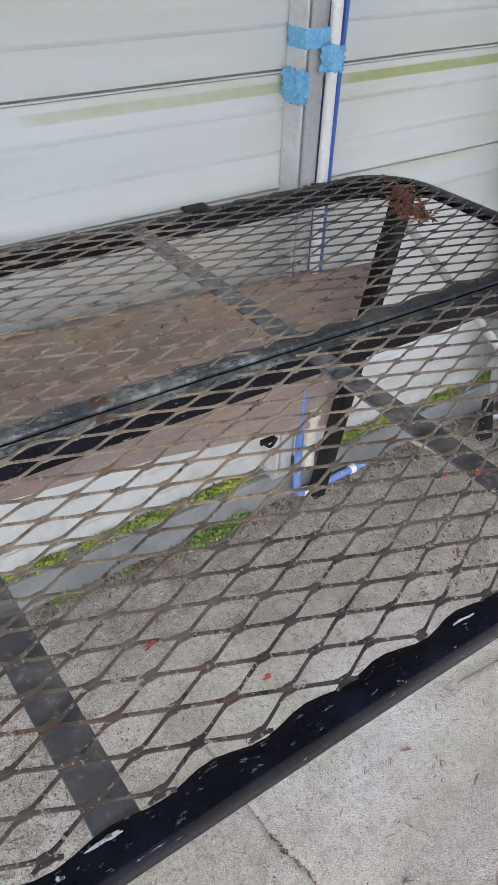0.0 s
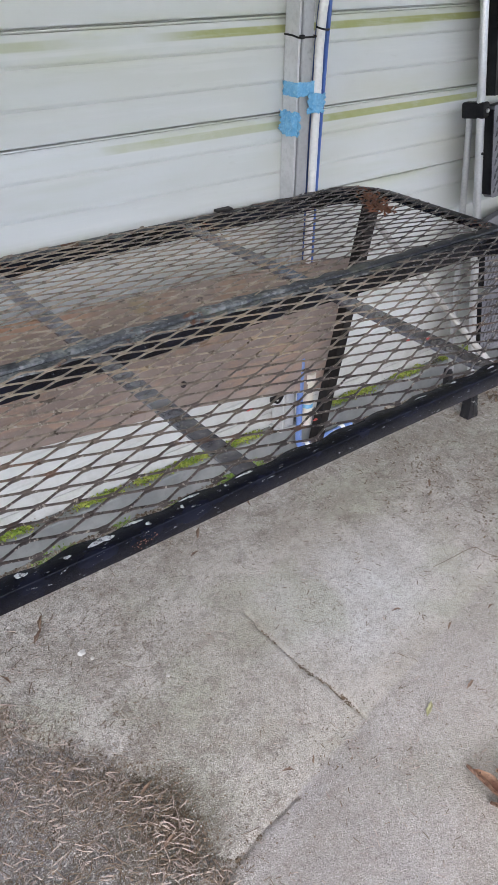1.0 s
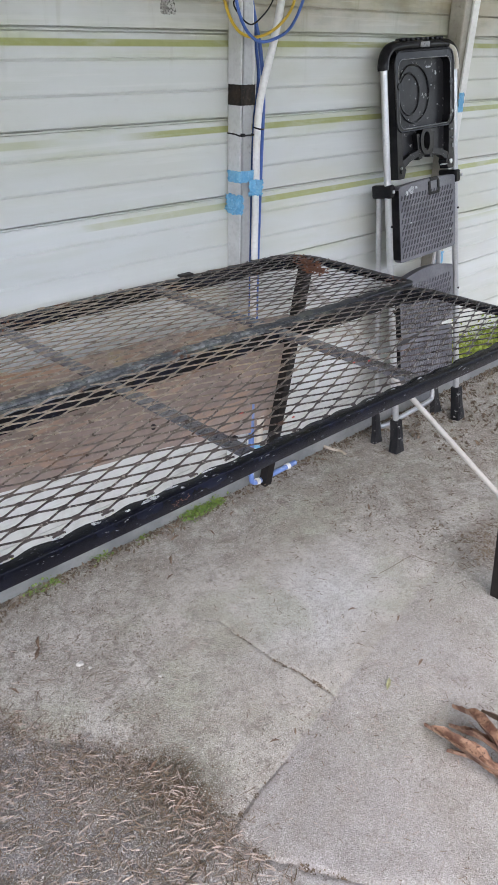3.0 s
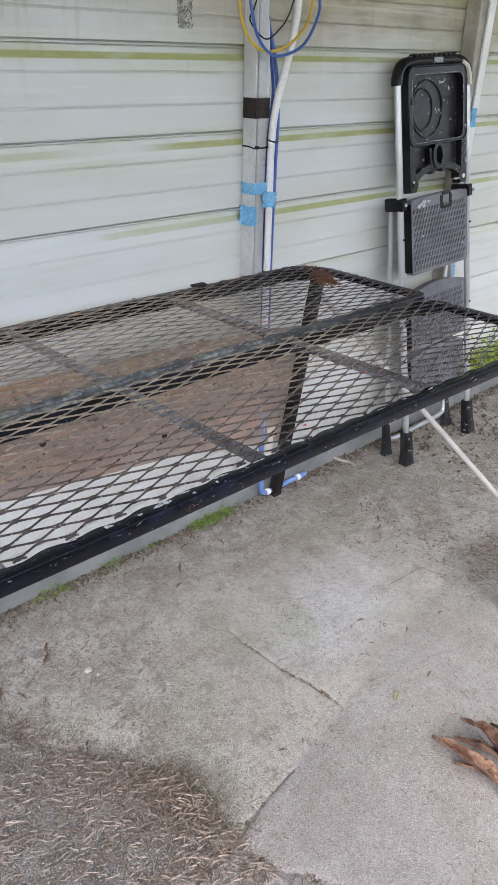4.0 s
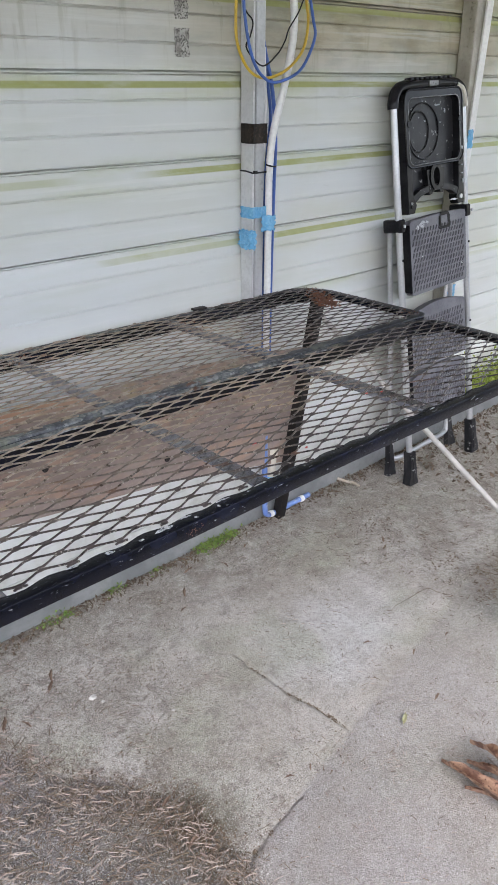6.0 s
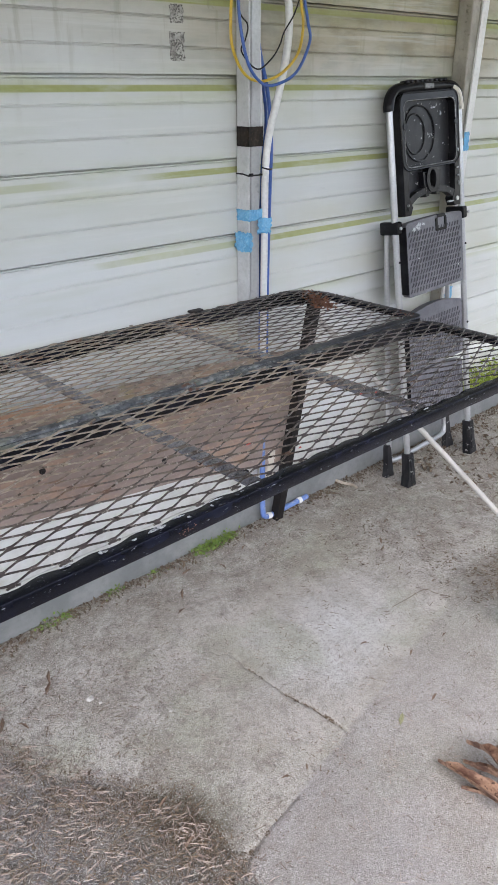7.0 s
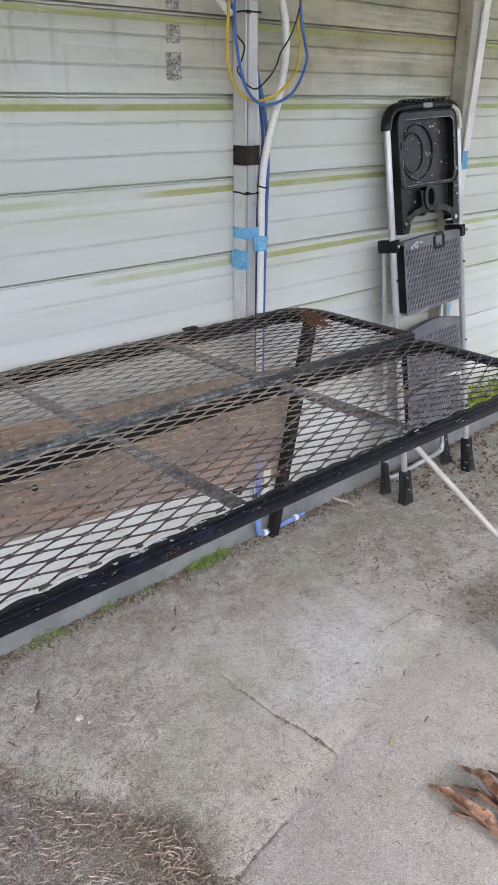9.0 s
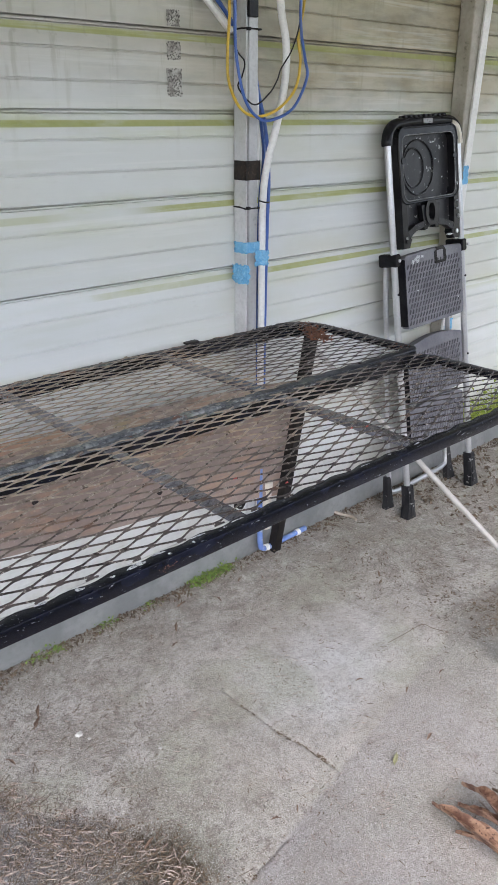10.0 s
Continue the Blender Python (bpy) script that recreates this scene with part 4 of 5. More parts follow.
for s in (-1, 1):
    lad("front_rail", Mesh().tube([(s * 0.226, 0, 0.05), (s * 0.224, 0, 0.8), (s * 0.220, 0, 1.47)], 0.0128, 14), ALU, None, "silver tube rail", True)
    boot = [(-0.020, -0.006), (0.034, -0.006), (0.033, 0.014), (0.021, 0.060), (0.0155, 0.118), (0.0150, 0.150), (-0.0150, 0.150), (-0.0165, 0.118), (-0.0185, 0.050), (-0.0215, 0.012)]
    boot = [(s * x, z) for x, z in boot][::s]
    foot = Mesh().extrude(boot, -0.018, 0.020, Matrix.Translation((s * 0.226, 0, 0)) @ STAND)
    foot.box((s * 0.226 - 0.010, -0.0245, 0.016), (s * 0.226 + 0.010, -0.0195, 0.132), None, 0.002)
    for z in (0.030, 0.052, 0.074):
        foot.box((s * 0.226 - 0.016, -0.0222, z), (s * 0.226 + 0.018, -0.0195, z + 0.006), None, 0.001)
    lad("foot", foot, SCUFFED, None, "scuffed black rubber foot")
    fin = [(-0.020, -0.018), (0.042, -0.018), (0.040, 0.004), (0.020, 0.070), (0.012, 0.150), (0.008, 0.162), (-0.010, 0.162), (-0.013, 0.090), (-0.017, 0.040)]
    fin = [(s * x, z) for x, z in fin][::s]
    wedge = Mesh().extrude(fin, -0.122, -0.098, Matrix.Translation((s * 0.216, 0, 0)) @ STAND)
    lad("foot", wedge, SCUFFED, None, "black plastic fin-shaped rear foot")
    br = lad("latch", Mesh().box((s * 0.219 - 0.0175, -0.019, 1.032), (s * 0.219 + 0.0175, 0.064, 1.080), None, 0.007), PLASTIC, None, "black plastic hinge bracket")
    lad("rivet", Mesh().tube([(s * 0.228 + 0.012, -0.024, 1.055), (s * 0.228 + 0.012, -0.018, 1.055)], 0.006, 10), ALU, br)
    for z in (0.93, 0.60, 0.33):
        lad("rivet", Mesh().tube([(s * 0.224, -0.0155, z), (s * 0.224, -0.010, z)], 0.0045, 8), PLASTIC)
lad("back_frame", Mesh().tube([(-0.206, 0.052, 1.06), (-0.205, 0.082, 0.6), (-0.206, 0.106, 0.20), (-0.205, 0.110, 0.105), (-0.170, 0.110, 0.078), (0.0, 0.110, 0.075), (0.170, 0.110, 0.078), (0.205, 0.110, 0.105), (0.212, 0.108, 0.20), (0.214, 0.085, 0.6), (0.216, 0.055, 1.06)], 0.0108, 12, 6), ALU, None, "silver tube back frame", True)
cap = lad("top_cap", Mesh().tube([(-0.221, 0, 1.462), (-0.220, 0, 1.482), (-0.203, 0, 1.514), (-0.155, 0, 1.533), (0.0, 0, 1.537), (0.155, 0, 1.533), (0.203, 0, 1.514), (0.220, 0, 1.482), (0.221, 0, 1.462)], 0.0205, 14, 6), PLASTIC, None, "black plastic top handle", True)
for k in range(9):
    x = -0.12 + 0.03 * k
    lad("grip_ridge", Mesh().box((x - 0.008, -0.016, 1.551), (x + 0.008, 0.016, 1.5605), None, 0.003), PLASTIC, cap)
lad("badge", Mesh().box((-0.028, -0.0245, 1.527), (0.028, -0.0200, 1.545), None, 0.0015), RIM_LIGHT_BADGE, cap, "grey badge bar")
lad("worn_corner", Mesh().tube([(0.160, -0.0135, 1.527), (0.199, -0.0135, 1.510), (0.2150, -0.0135, 1.474), (0.2165, -0.0135, 1.445)], 0.0105, 8, 5), CREAM, cap, "cream patch where the black has worn off", True)
# tool tray at the top
i1 = rounded(-0.164, 0.164, 1.262, 1.492, 0.030)
tray = lad("tray", frame_ring(rounded(-0.184, 0.184, 1.252, 1.520, 0.036), i1, -0.022, 0.018), PLASTIC, None, "black plastic tool tray with round recess")
lad("tray_floor", slab(rounded(-0.168, 0.168, 1.256, 1.498, 0.02), 0.010, 0.016), SCUFFED, tray, "scuffed tray floor")
# the thin inner tube is pale to paint the rim's highlight
for outline, y, r in ((rounded(-0.182, 0.182, 1.254, 1.518, 0.036), -0.021, 0.0042), (i1, -0.0215, 0.0020)):
    lad("tray_rim", Mesh().tube([(x, y, z) for x, z in outline + outline[:1]], r, 6, 0, False), PLASTIC if r > 0.003 else RIM_LIGHT_BADGE, tray, "" if r > 0.003 else "pale grey rim line painted as a highlight", True)
for cx, rx, rz in ((-0.035, 0.098, 0.098), (-0.062, 0.062, 0.070)):
    pts = [(cx + rx * math.cos(a), 0.0075, 1.376 + rz * math.sin(a)) for a in (2 * math.pi * k / 32 for k in range(33))]
    lad("ring_emboss", Mesh().tube(pts, 0.0036, 6, 0, False), SCUFFED, tray)
for k, (x, z, a, w) in enumerate(((-0.10, 1.455, 0.006, 0.004), (0.06, 1.462, 0.016, 0.004), (0.11, 1.44, 0.005, 0.010), (-0.02, 1.41, 0.004, 0.003), (-0.12, 1.36, 0.003, 0.005), (0.02, 1.30, 0.004, 0.003), (0.12, 1.33, 0.004, 0.003), (-0.07, 1.29, 0.003, 0.003), (0.08, 1.40, 0.005, 0.003))):
    pts = [(x + a * (1 + 0.3 * math.sin(3 * t + k)) * math.cos(t), z + w * (1 + 0.3 * math.sin(2 * t + k)) * math.sin(t)) for t in (2 * math.pi * i / 14 for i in range(14))]
    lad("paint_splash", slab(pts, 0.0088, 0.0102), WHITE_PAINT, tray, "white paint splash")
for k, (x, z, a, w) in enumerate(((0.168, 1.235, 0.010, 0.0025), (0.172, 1.205, 0.006, 0.003), (0.176, 1.175, 0.003, 0.010), (0.172, 1.30, 0.003, 0.006), (0.110, 1.112, 0.022, 0.003), (-0.165, 1.13, 0.003, 0.004))):
    pts = [(x + a * math.cos(t), z + w * (1 + 0.3 * math.sin(2 * t + k)) * math.sin(t)) for t in (2 * math.pi * i / 12 for i in range(12))]
    lad("paint_splash", slab(pts, -0.0262, -0.0195), WHITE_PAINT, tray, "white paint splash")
for s in (-1, 1):
    lad("tray_arm", slab([(s * 0.182, 1.290), (s * 0.154, 1.290), (s * 0.150, 1.150), (s * 0.132, 1.120), (s * 0.146, 1.092), (s * 0.182, 1.092)][::s], -0.020, 0.016), PLASTIC, tray)
    lad("tray_knob", Mesh().tube([(s * 0.162, -0.026, 1.405), (s * 0.162, -0.018, 1.405)], 0.012, 12), PLASTIC, tray)
    lad("tray_knob", Mesh().tube([(s * 0.160, -0.025, 1.118), (s * 0.160, -0.019, 1.118)], 0.009, 12), ALU if s > 0 else PLASTIC, tray)
    lad("tray_brace", slab([(s * 0.034, 1.238), (s * 0.024, 1.150), (s * 0.045, 1.146), (s * 0.058, 1.238)][::-s], -0.018, 0.008), PLASTIC, tray)
ho = [(0.040 * math.cos(2 * math.pi * k / 24), 1.210 + 0.050 * math.sin(2 * math.pi * k / 24)) for k in range(24)]
hi2 = [(0.021 * math.cos(2 * math.pi * k / 24), 1.210 + 0.034 * math.sin(2 * math.pi * k / 24)) for k in range(24)]
lad("hand_hole", frame_ring(ho, hi2, -0.023, 0.010), PLASTIC, tray)
lad("tray_bar", slab([(-0.156, 1.118), (-0.10, 1.148), (-0.04, 1.160), (0.04, 1.160), (0.10, 1.148), (0.156, 1.118), (0.156, 1.150), (0.10, 1.172), (0.04, 1.182), (-0.04, 1.182), (-0.10, 1.172), (-0.156, 1.150)], -0.018, 0.008), SCUFFED, tray)
lad("tray_web", slab(rounded(-0.160, 0.160, 1.152, 1.262, 0.01), 0.004, 0.011), SCUFFED, tray)

for n_step, (z0, z1, arch, y) in enumerate(((0.787, 1.066, 0.006, -0.024), (0.480, 0.712, 0.022, -0.012), (0.245, 0.452, 0.018, -0.006))):
    st = lad("step", slab(rounded(-0.188, 0.186, z0, z1, 0.014, 5, arch), y, y + 0.030), TREAD, None, "grey plastic step with raised tread")
    rng = random.Random(n_step)
    bumps = Mesh()
    rows, cols = int((z1 - z0 - 0.03) / 0.0215), 18
    for j in range(rows):
        for i in range(cols):
            x, z = -0.172 + 0.344 * (i + 0.5 * (j % 2)) / cols, z0 + 0.022 + j * 0.0215
            d = 0.0050 if j % 2 else 0.0030
            bumps.add([(x - 0.0030 - d, y, z - 0.0095), (x + 0.0030 - d, y, z - 0.0095), (x + 0.0030 + d, y, z + 0.0095), (x - 0.0030 + d, y, z + 0.0095), (x - d, y - 0.004, z - 0.006), (x + d, y - 0.004, z + 0.006)], [(0, 1, 4), (1, 2, 5, 4), (2, 3, 5), (3, 0, 4, 5)])
    # groove shade is put into the ridge colour
    lad("tread_pattern", bumps, TREAD_SHADE, st, "raised tread ridges painted dark as groove shade")
    lad("step_edge", Mesh().box((-0.192, y - 0.001, z0 + 0.012), (-0.1885, y + 0.036, z1 - 0.012)), PLASTIC, st)
    if n_step == 0:
        lad("catch", frame_ring(rounded(0.0, 0.072, 1.012, 1.062, 0.006), rounded(0.012, 0.060, 1.022, 1.075, 0.004), y - 0.004, y + 0.004), PLASTIC, st, "black catch notch")
        for (x, z, r) in ((-0.120, 1.048, 0.020), (-0.150, 1.040, 0.012), (-0.09, 1.053, 0.010), (-0.13, 0.93, 0.006), (0.14, 0.86, 0.005)):
            ph = rng.uniform(0, 6.28)
            pts = [(x + r * (0.9 + 0.25 * math.sin(3 * a + ph)) * math.cos(a), z + 0.6 * r * (0.9 + 0.3 * math.sin(2 * a + ph)) * math.sin(a)) for a in (2 * math.pi * k / 18 for k in range(18))]
            lad("paint_splash", slab(pts, y - 0.0094, y - 0.0078), WHITE_PAINT, st, "white paint splash")

# ---- marks on the table ----


def blot(name, x, y, z, rx, ry, mat, seed, parent, label, h=0.0008, turn=0.0):
    """A thin irregular patch lying on a surface."""
    rng = random.Random(seed)
    pts = []
    ph = [rng.uniform(0, 6.28) for _ in range(3)]
    for k in range(24):
        a = 2 * math.pi * k / 24
        q = 0.85 + 0.22 * math.sin(2 * a + ph[0]) + 0.18 * math.sin(3 * a + ph[1]) + 0.10 * math.sin(7 * a + ph[2])
        px, py = rx * q * math.cos(a), ry * q * math.sin(a)
        pts.append((x + px * math.cos(turn) - py * math.sin(turn), y + px * math.sin(turn) + py * math.cos(turn)))
    return part(name, Mesh().extrude(pts, z, z + h), mat, parent, label)


for k, (x, y, rx, ry) in enumerate(((1.895, 0.348, 0.016, 0.006), (1.862, 0.345, 0.007, 0.004), (1.835, 0.352, 0.005, 0.004), (1.520, 0.350, 0.015, 0.006), (1.475, 0.347, 0.004, 0.003), (1.58, 0.344, 0.004, 0.003), (1.63, 0.347, 0.003, 0.003), (2.02, 0.349, 0.006, 0.002), (1.735, 0.345, 0.010, 0.003), (1.70, 0.350, 0.003, 0.002), (1.42, 0.351, 0.008, 0.004), (1.565, 0.356, 0.012, 0.0025), (1.648, 0.358, 0.014, 0.002), (1.735, 0.356, 0.012, 0.0025), (1.82, 0.358, 0.010, 0.002), (1.985, 0.357, 0.009, 0.002), (2.07, 0.355, 0.012, 0.002), (2.15, 0.356, 0.006, 0.002), (2.24, 0.354, 0.008, 0.002), (1.36, 0.356, 0.013, 0.0025))):
    blot("paint_chip", x, y, TOP + 0.0012, rx, ry, WHITE_PAINT, k, table, "white paint chip")
for k, (x, y) in enumerate(((1.896, 0.399), (1.836, 0.477), (2.233, 0.484), (2.20, 0.50))):
    blot("paint_chip", x, y, TOP + 0.0040, 0.005, 0.0022, RED_PAINT, 20 + k, table, "red paint fleck")


scab_rng = random.Random(41)
scab = Mesh()
for _ in range(60):
    x, z, q = 1.570 + scab_rng.gauss(0, 0.008), TOP - 0.013 + scab_rng.gauss(0, 0.004), scab_rng.uniform(0.0008, 0.0022)
    scab.add([(x - q, 0.3345, z - q * 0.5), (x + q, 0.3345, z - q), (x + q * 0.7, 0.3345, z + q), (x - q * 0.6, 0.3345, z + q * 0.8), (x, 0.3345 - q * 0.6, z)], [(0, 1, 4), (1, 2, 4), (2, 3, 4), (3, 0, 4)])
part("rust_scab", scab, RUST, table, "flaking rust scab")


def crumbs(places, n, size, seed, spread, thick=0.4):
    """Many small bent flakes scattered round places (x, y, z)."""
    rng = random.Random(seed)
    m = Mesh()
    for _ in range(n):
        x, y, z = places[rng.randrange(len(places))]
        c = Vector((x + rng.gauss(0, spread[0]), y + rng.gauss(0, spread[1]), z + abs(rng.gauss(0, spread[2]))))
        s = size * rng.uniform(0.5, 1.5)
        r = Euler((rng.uniform(-0.9, 0.9), rng.uniform(-0.9, 0.9), rng.uniform(0, 6.3))).to_matrix()
        p = [c + r @ Vector(q) for q in ((-s, 0, 0), (0, -s * thick, s * 0.25), (s, 0, 0), (0, s * thick, s * 0.25), (0, 0, -s * 0.2))]
        m.add(p, [(0, 1, 3), (1, 2, 3), (0, 4, 1), (1, 4, 2), (2, 4, 3), (3, 4, 0)])
    return m


tagged(part("rusty_leaves", crumbs([(2.752, 1.150, TOP + 0.004), (2.718, 1.095, TOP + 0.004), (2.700, 1.060, TOP + 0.004), (2.690, 1.045, TOP + 0.004)], 230, 0.007, 1, (0.014, 0.024, 0.010)), RUST, None, "small heap of rust-brown leaf scraps on the mesh"), category="leaves", kind="stuff")
tagged(part("rusty_leaves", crumbs([(1.755, 1.235, TOP + 0.004), (2.245, 1.205, TOP + 0.004), (2.23, 1.13, TOP + 0.004), (1.72, 1.20, TOP + 0.004), (2.81, 0.835, TOP + 0.004)], 50, 0.004, 2, (0.02, 0.014, 0.002)), RUST, None, "rust-brown scraps caught on mesh and crossbars"), category="leaves", kind="stuff")

# ---- moss, weeds and litter along the wall foot ----
rng = random.Random(8)
strip_a = [(x, 1.388, 0.101) for x in np.linspace(1.55, 2.60, 60) if math.sin(x * 9.0) + math.sin(x * 23) > -0.7]
strip_b = [(x, 1.388, 0.101) for c, w in ((2.98, 0.06), (3.06, 0.04), (3.30, 0.07), (3.55, 0.05), (3.62, 0.06)) for x in np.linspace(c - w, c + w, 8)]
tagged(part("moss", crumbs(strip_a + strip_b, 3600, 0.0050, 3, (0.012, 0.0085, 0.006), 0.7), MOSS, None, "green moss growing on top of the base rail"), category="moss", kind="stuff")
tufts = [(2.50, 1.348, 0.0), (2.54, 1.350, 0.0), (2.46, 1.345, 0.0), (2.42, 1.345, 0.0), (2.56, 1.355, 0.0), (2.05, 1.35, 0.0), (1.86, 1.342, 0.0), (1.80, 1.345, 0.0), (2.22, 1.35, 0.0)]
tagged(part("weeds", crumbs(tufts[:5] * 3 + tufts, 900, 0.0048, 4, (0.018, 0.011, 0.012), 0.7), WEED, None, "small green weeds at the foot of the wall"), category="weeds", kind="stuff")
right = [(x, 1.388, 0.1) for x in np.linspace(4.10, 5.0, 40)]
tagged(part("weeds", crumbs(right, 3600, 0.009, 5, (0.03, 0.008, 0.075), 0.6), MOSS, None, "bright green weeds growing along the far base rail"), category="weeds", kind="stuff")
foot = [(x, 1.345, 0.002) for x in np.linspace(1.2, 5.0, 120)]
tagged(part("leaf_litter", crumbs(foot, 2600, 0.0065, 6, (0.03, 0.022, 0.004), 0.45), LITTER, None, "dark soil crumbs and leaf litter along the wall"), category="litter", kind="stuff")
tagged(part("leaf_litter", crumbs([(x, 1.388, 0.101) for x in np.linspace(1.5, 3.7, 60)], 900, 0.005, 16, (0.03, 0.009, 0.003), 0.45), LITTER, None, "brown litter lying on the base rail"), category="litter", kind="stuff")


# ---- needles, twigs and leaves on the ground ----
def needles(n, seed, pick, lo, hi, r, lift=0.004):
    """Thin bent needles lying flat."""
    rng = random.Random(seed)
    m = Mesh()
    for _ in range(n):
        x, y = pick(rng)
        l, a, bend = rng.uniform(lo, hi), rng.uniform(0, 6.28), rng.gauss(0, 0.14)
        z = -0.004 + rng.uniform(0.004, 0.004 + lift)
        pts, d = [], a
        p = Vector((x, y, z))
        tilt = rng.gauss(0, 0.08)
        for k in range(4):
            pts.append(p.copy())
            p = p + Vector((math.cos(d), math.sin(d), tilt)) * (l / 3)
            d += bend
        q = r * rng.uniform(0.7, 1.3)
        v, f = [], []
        for k, p in enumerate(pts):
            e = pts[min(k + 1, 3)] - pts[max(k - 1, 0)]
            s = Vector((-e.y, e.x, 0)).normalized() * q
            v += [p - s, p + s, p + Vector((0, 0, q * 1.5))]
        for k in range(3):
            b = 3 * k
            f += [(b, b + 3, b + 5, b + 2), (b + 1, b + 2, b + 5, b + 4), (b, b + 1, b + 4, b + 3)]
        m.add(v, f)
    return m


def corner_patch(rng):
    """Clumps of needles on the old paving, thickest beside its edge, thin elsewhere."""
    while True:
        x, y = rng.uniform(1.05, 1.76), rng.uniform(0.05, 1.15)
        edge = 1.69 - 0.40 * max(0, y - 0.50)
        d = edge - x
        clump = 0.5 + 0.5 * math.sin(y * 21 + 3 * math.sin(x * 13)) * math.sin(x * 27 + 2 * math.sin(y * 11))
        chance = 0.03 if d < 0 else 0.16 + 0.40 * clump + 0.5 * clump * math.exp(-(d / 0.15) ** 2) * (1 if y < 0.75 else 0.3)
        if rng.random() < chance:
            return x, y


tagged(part("pine_needles", needles(2700, 11, corner_patch, 0.012, 0.032, 0.00088, 0.009), NEEDLE, None, "dry pale pine needles drifted on the old paving"), category="needles", kind="stuff")
tagged(part("dark_needles", needles(2600, 12, corner_patch, 0.012, 0.040, 0.0008, 0.005), LITTER, None, "dark decayed pine needles on the old paving"), category="needles", kind="stuff")


def clumps(x0, x1, y0, y1, n, spread, seed):
    """Picks places that gather in loose clumps, with strays between."""
    r0 = random.Random(seed)
    heart = [(r0.uniform(x0, x1), r0.uniform(y0, y1), spread * r0.uniform(0.3, 1.6)) for _ in range(n)]

    def pick(r):
        if r.random() < 0.3:
            return r.uniform(x0, x1), r.uniform(y0, y1)
        x, y, w = heart[r.randrange(n)]
        return r.gauss(x, w), min(1.36, r.gauss(y, w))
    return pick


tagged(part("twig_bits", needles(1500, 13, clumps(1.4, 3.9, -0.10, 1.30, 150, 0.032, 5), 0.004, 0.019, 0.0008, 0.002), LITTER, None, "scattered dark twig bits on the concrete"), category="litter", kind="stuff")
tagged(part("twig_bits", needles(420, 14, clumps(2.7, 4.0, 0.75, 1.30, 30, 0.045, 6), 0.005, 0.030, 0.0010, 0.003), LITTER, None, "dark twig bits gathered near the wall foot"), category="litter", kind="stuff")
tagged(part("twig_bits", needles(260, 19, lambda r: (r.gauss(3.066, 0.12), r.gauss(0.52, 0.07)), 0.005, 0.026, 0.0010, 0.004), LITTER, None, "dark twigs on a damp soil patch"), category="litter", kind="stuff")
joint = [(2.12 + 0.032 * t + 0.003 * math.sin(19 * t), 0.86 - 0.435 * t, -0.007) for t in np.linspace(0.2, 1, 26) if math.sin(31 * t) + math.sin(12 * t) > -0.6] + [(1.675, 0.335, -0.004), (1.69, 0.24, -0.004), (1.735, 0.155, -0.004), (1.771, 0.09, -0.004), (1.66, 0.42, -0.004), (1.68, 0.5, -0.004), (1.64, 0.325, -0.004), (1.58, 0.318, -0.004), (1.72, 0.345, -0.004), (1.78, 0.358, -0.004)]
tagged(part("soil_crumbs", crumbs(joint, 1000, 0.0030, 15, (0.0060, 0.011, 0.0015), 0.6), LITTER, None, "dark soil crumbs lodged in the cracks"), category="soil", kind="stuff")
tagged(part("soil_crumbs", crumbs([(x, y, -0.003) for x in np.linspace(1.1, 1.68, 12) for y in np.linspace(0.1, 1.1, 16)] + [(x, y, -0.003) for x in np.linspace(1.5, 1.95, 9) for y in np.linspace(0.75, 1.28, 8)], 2600, 0.0028, 17, (0.05, 0.06, 0.001), 0.7), LITTER, None, "dark crumbs strewn over the old paving"), category="soil", kind="stuff")
tagged(part("soil_crumbs", crumbs([(x, y, -0.002) for x in np.linspace(2.7, 3.9, 14) for y in np.linspace(0.85, 1.3, 8)], 1800, 0.0035, 18, (0.08, 0.06, 0.001), 0.6), LITTER, None, "dark soil crumbs strewn near the ladder"), category="soil", kind="stuff")
tagged(part("grit", crumbs([(x, y, -0.002) for x in np.linspace(1.2, 2.6, 26) for y in np.linspace(-0.05, 1.2, 22)], 3600, 0.0017, 21, (0.05, 0.05, 0.0008), 0.8), STONE, None, "pale sandy grit strewn over the concrete"), category="grit", kind="stuff")
tagged(part("grit", crumbs([(x, y, -0.002) for x in np.linspace(1.2, 3.0, 30) for y in np.linspace(-0.05, 1.25, 22)], 4200, 0.0018, 22, (0.05, 0.05, 0.0008), 0.8), LITTER, None, "dark specks of grit strewn over the concrete"), category="grit", kind="stuff")
tagged(part("pine_needles", needles(700, 31, clumps(1.45, 2.4, -0.10, 1.25, 70, 0.035, 15), 0.006, 0.022, 0.0007, 0.002), NEEDLE, None, "pale needle bits scattered over the slab"), category="needles", kind="stuff")
tagged(part("leaf_litter", crumbs([(x, y, 0.003) for x in np.linspace(3.55, 4.6, 16) for y in np.linspace(1.0, 1.33, 6)], 420, 0.012, 32, (0.06, 0.05, 0.003), 0.5), LITTER, None, "curled brown leaf scraps beyond the ladder"), category="litter", kind="stuff")
tagged(part("leaf_litter", crumbs([(3.03, 0.55, 0.002), (3.10, 0.62, 0.002), (2.98, 0.70, 0.002), (3.05, 0.45, 0.002), (2.90, 0.90, 0.002), (3.0, 1.05, 0.002)], 420, 0.0048, 33, (0.07, 0.06, 0.003), 0.5), LITTER, None, "brown leaf scraps on the damp soil patch"), category="litter", kind="stuff")
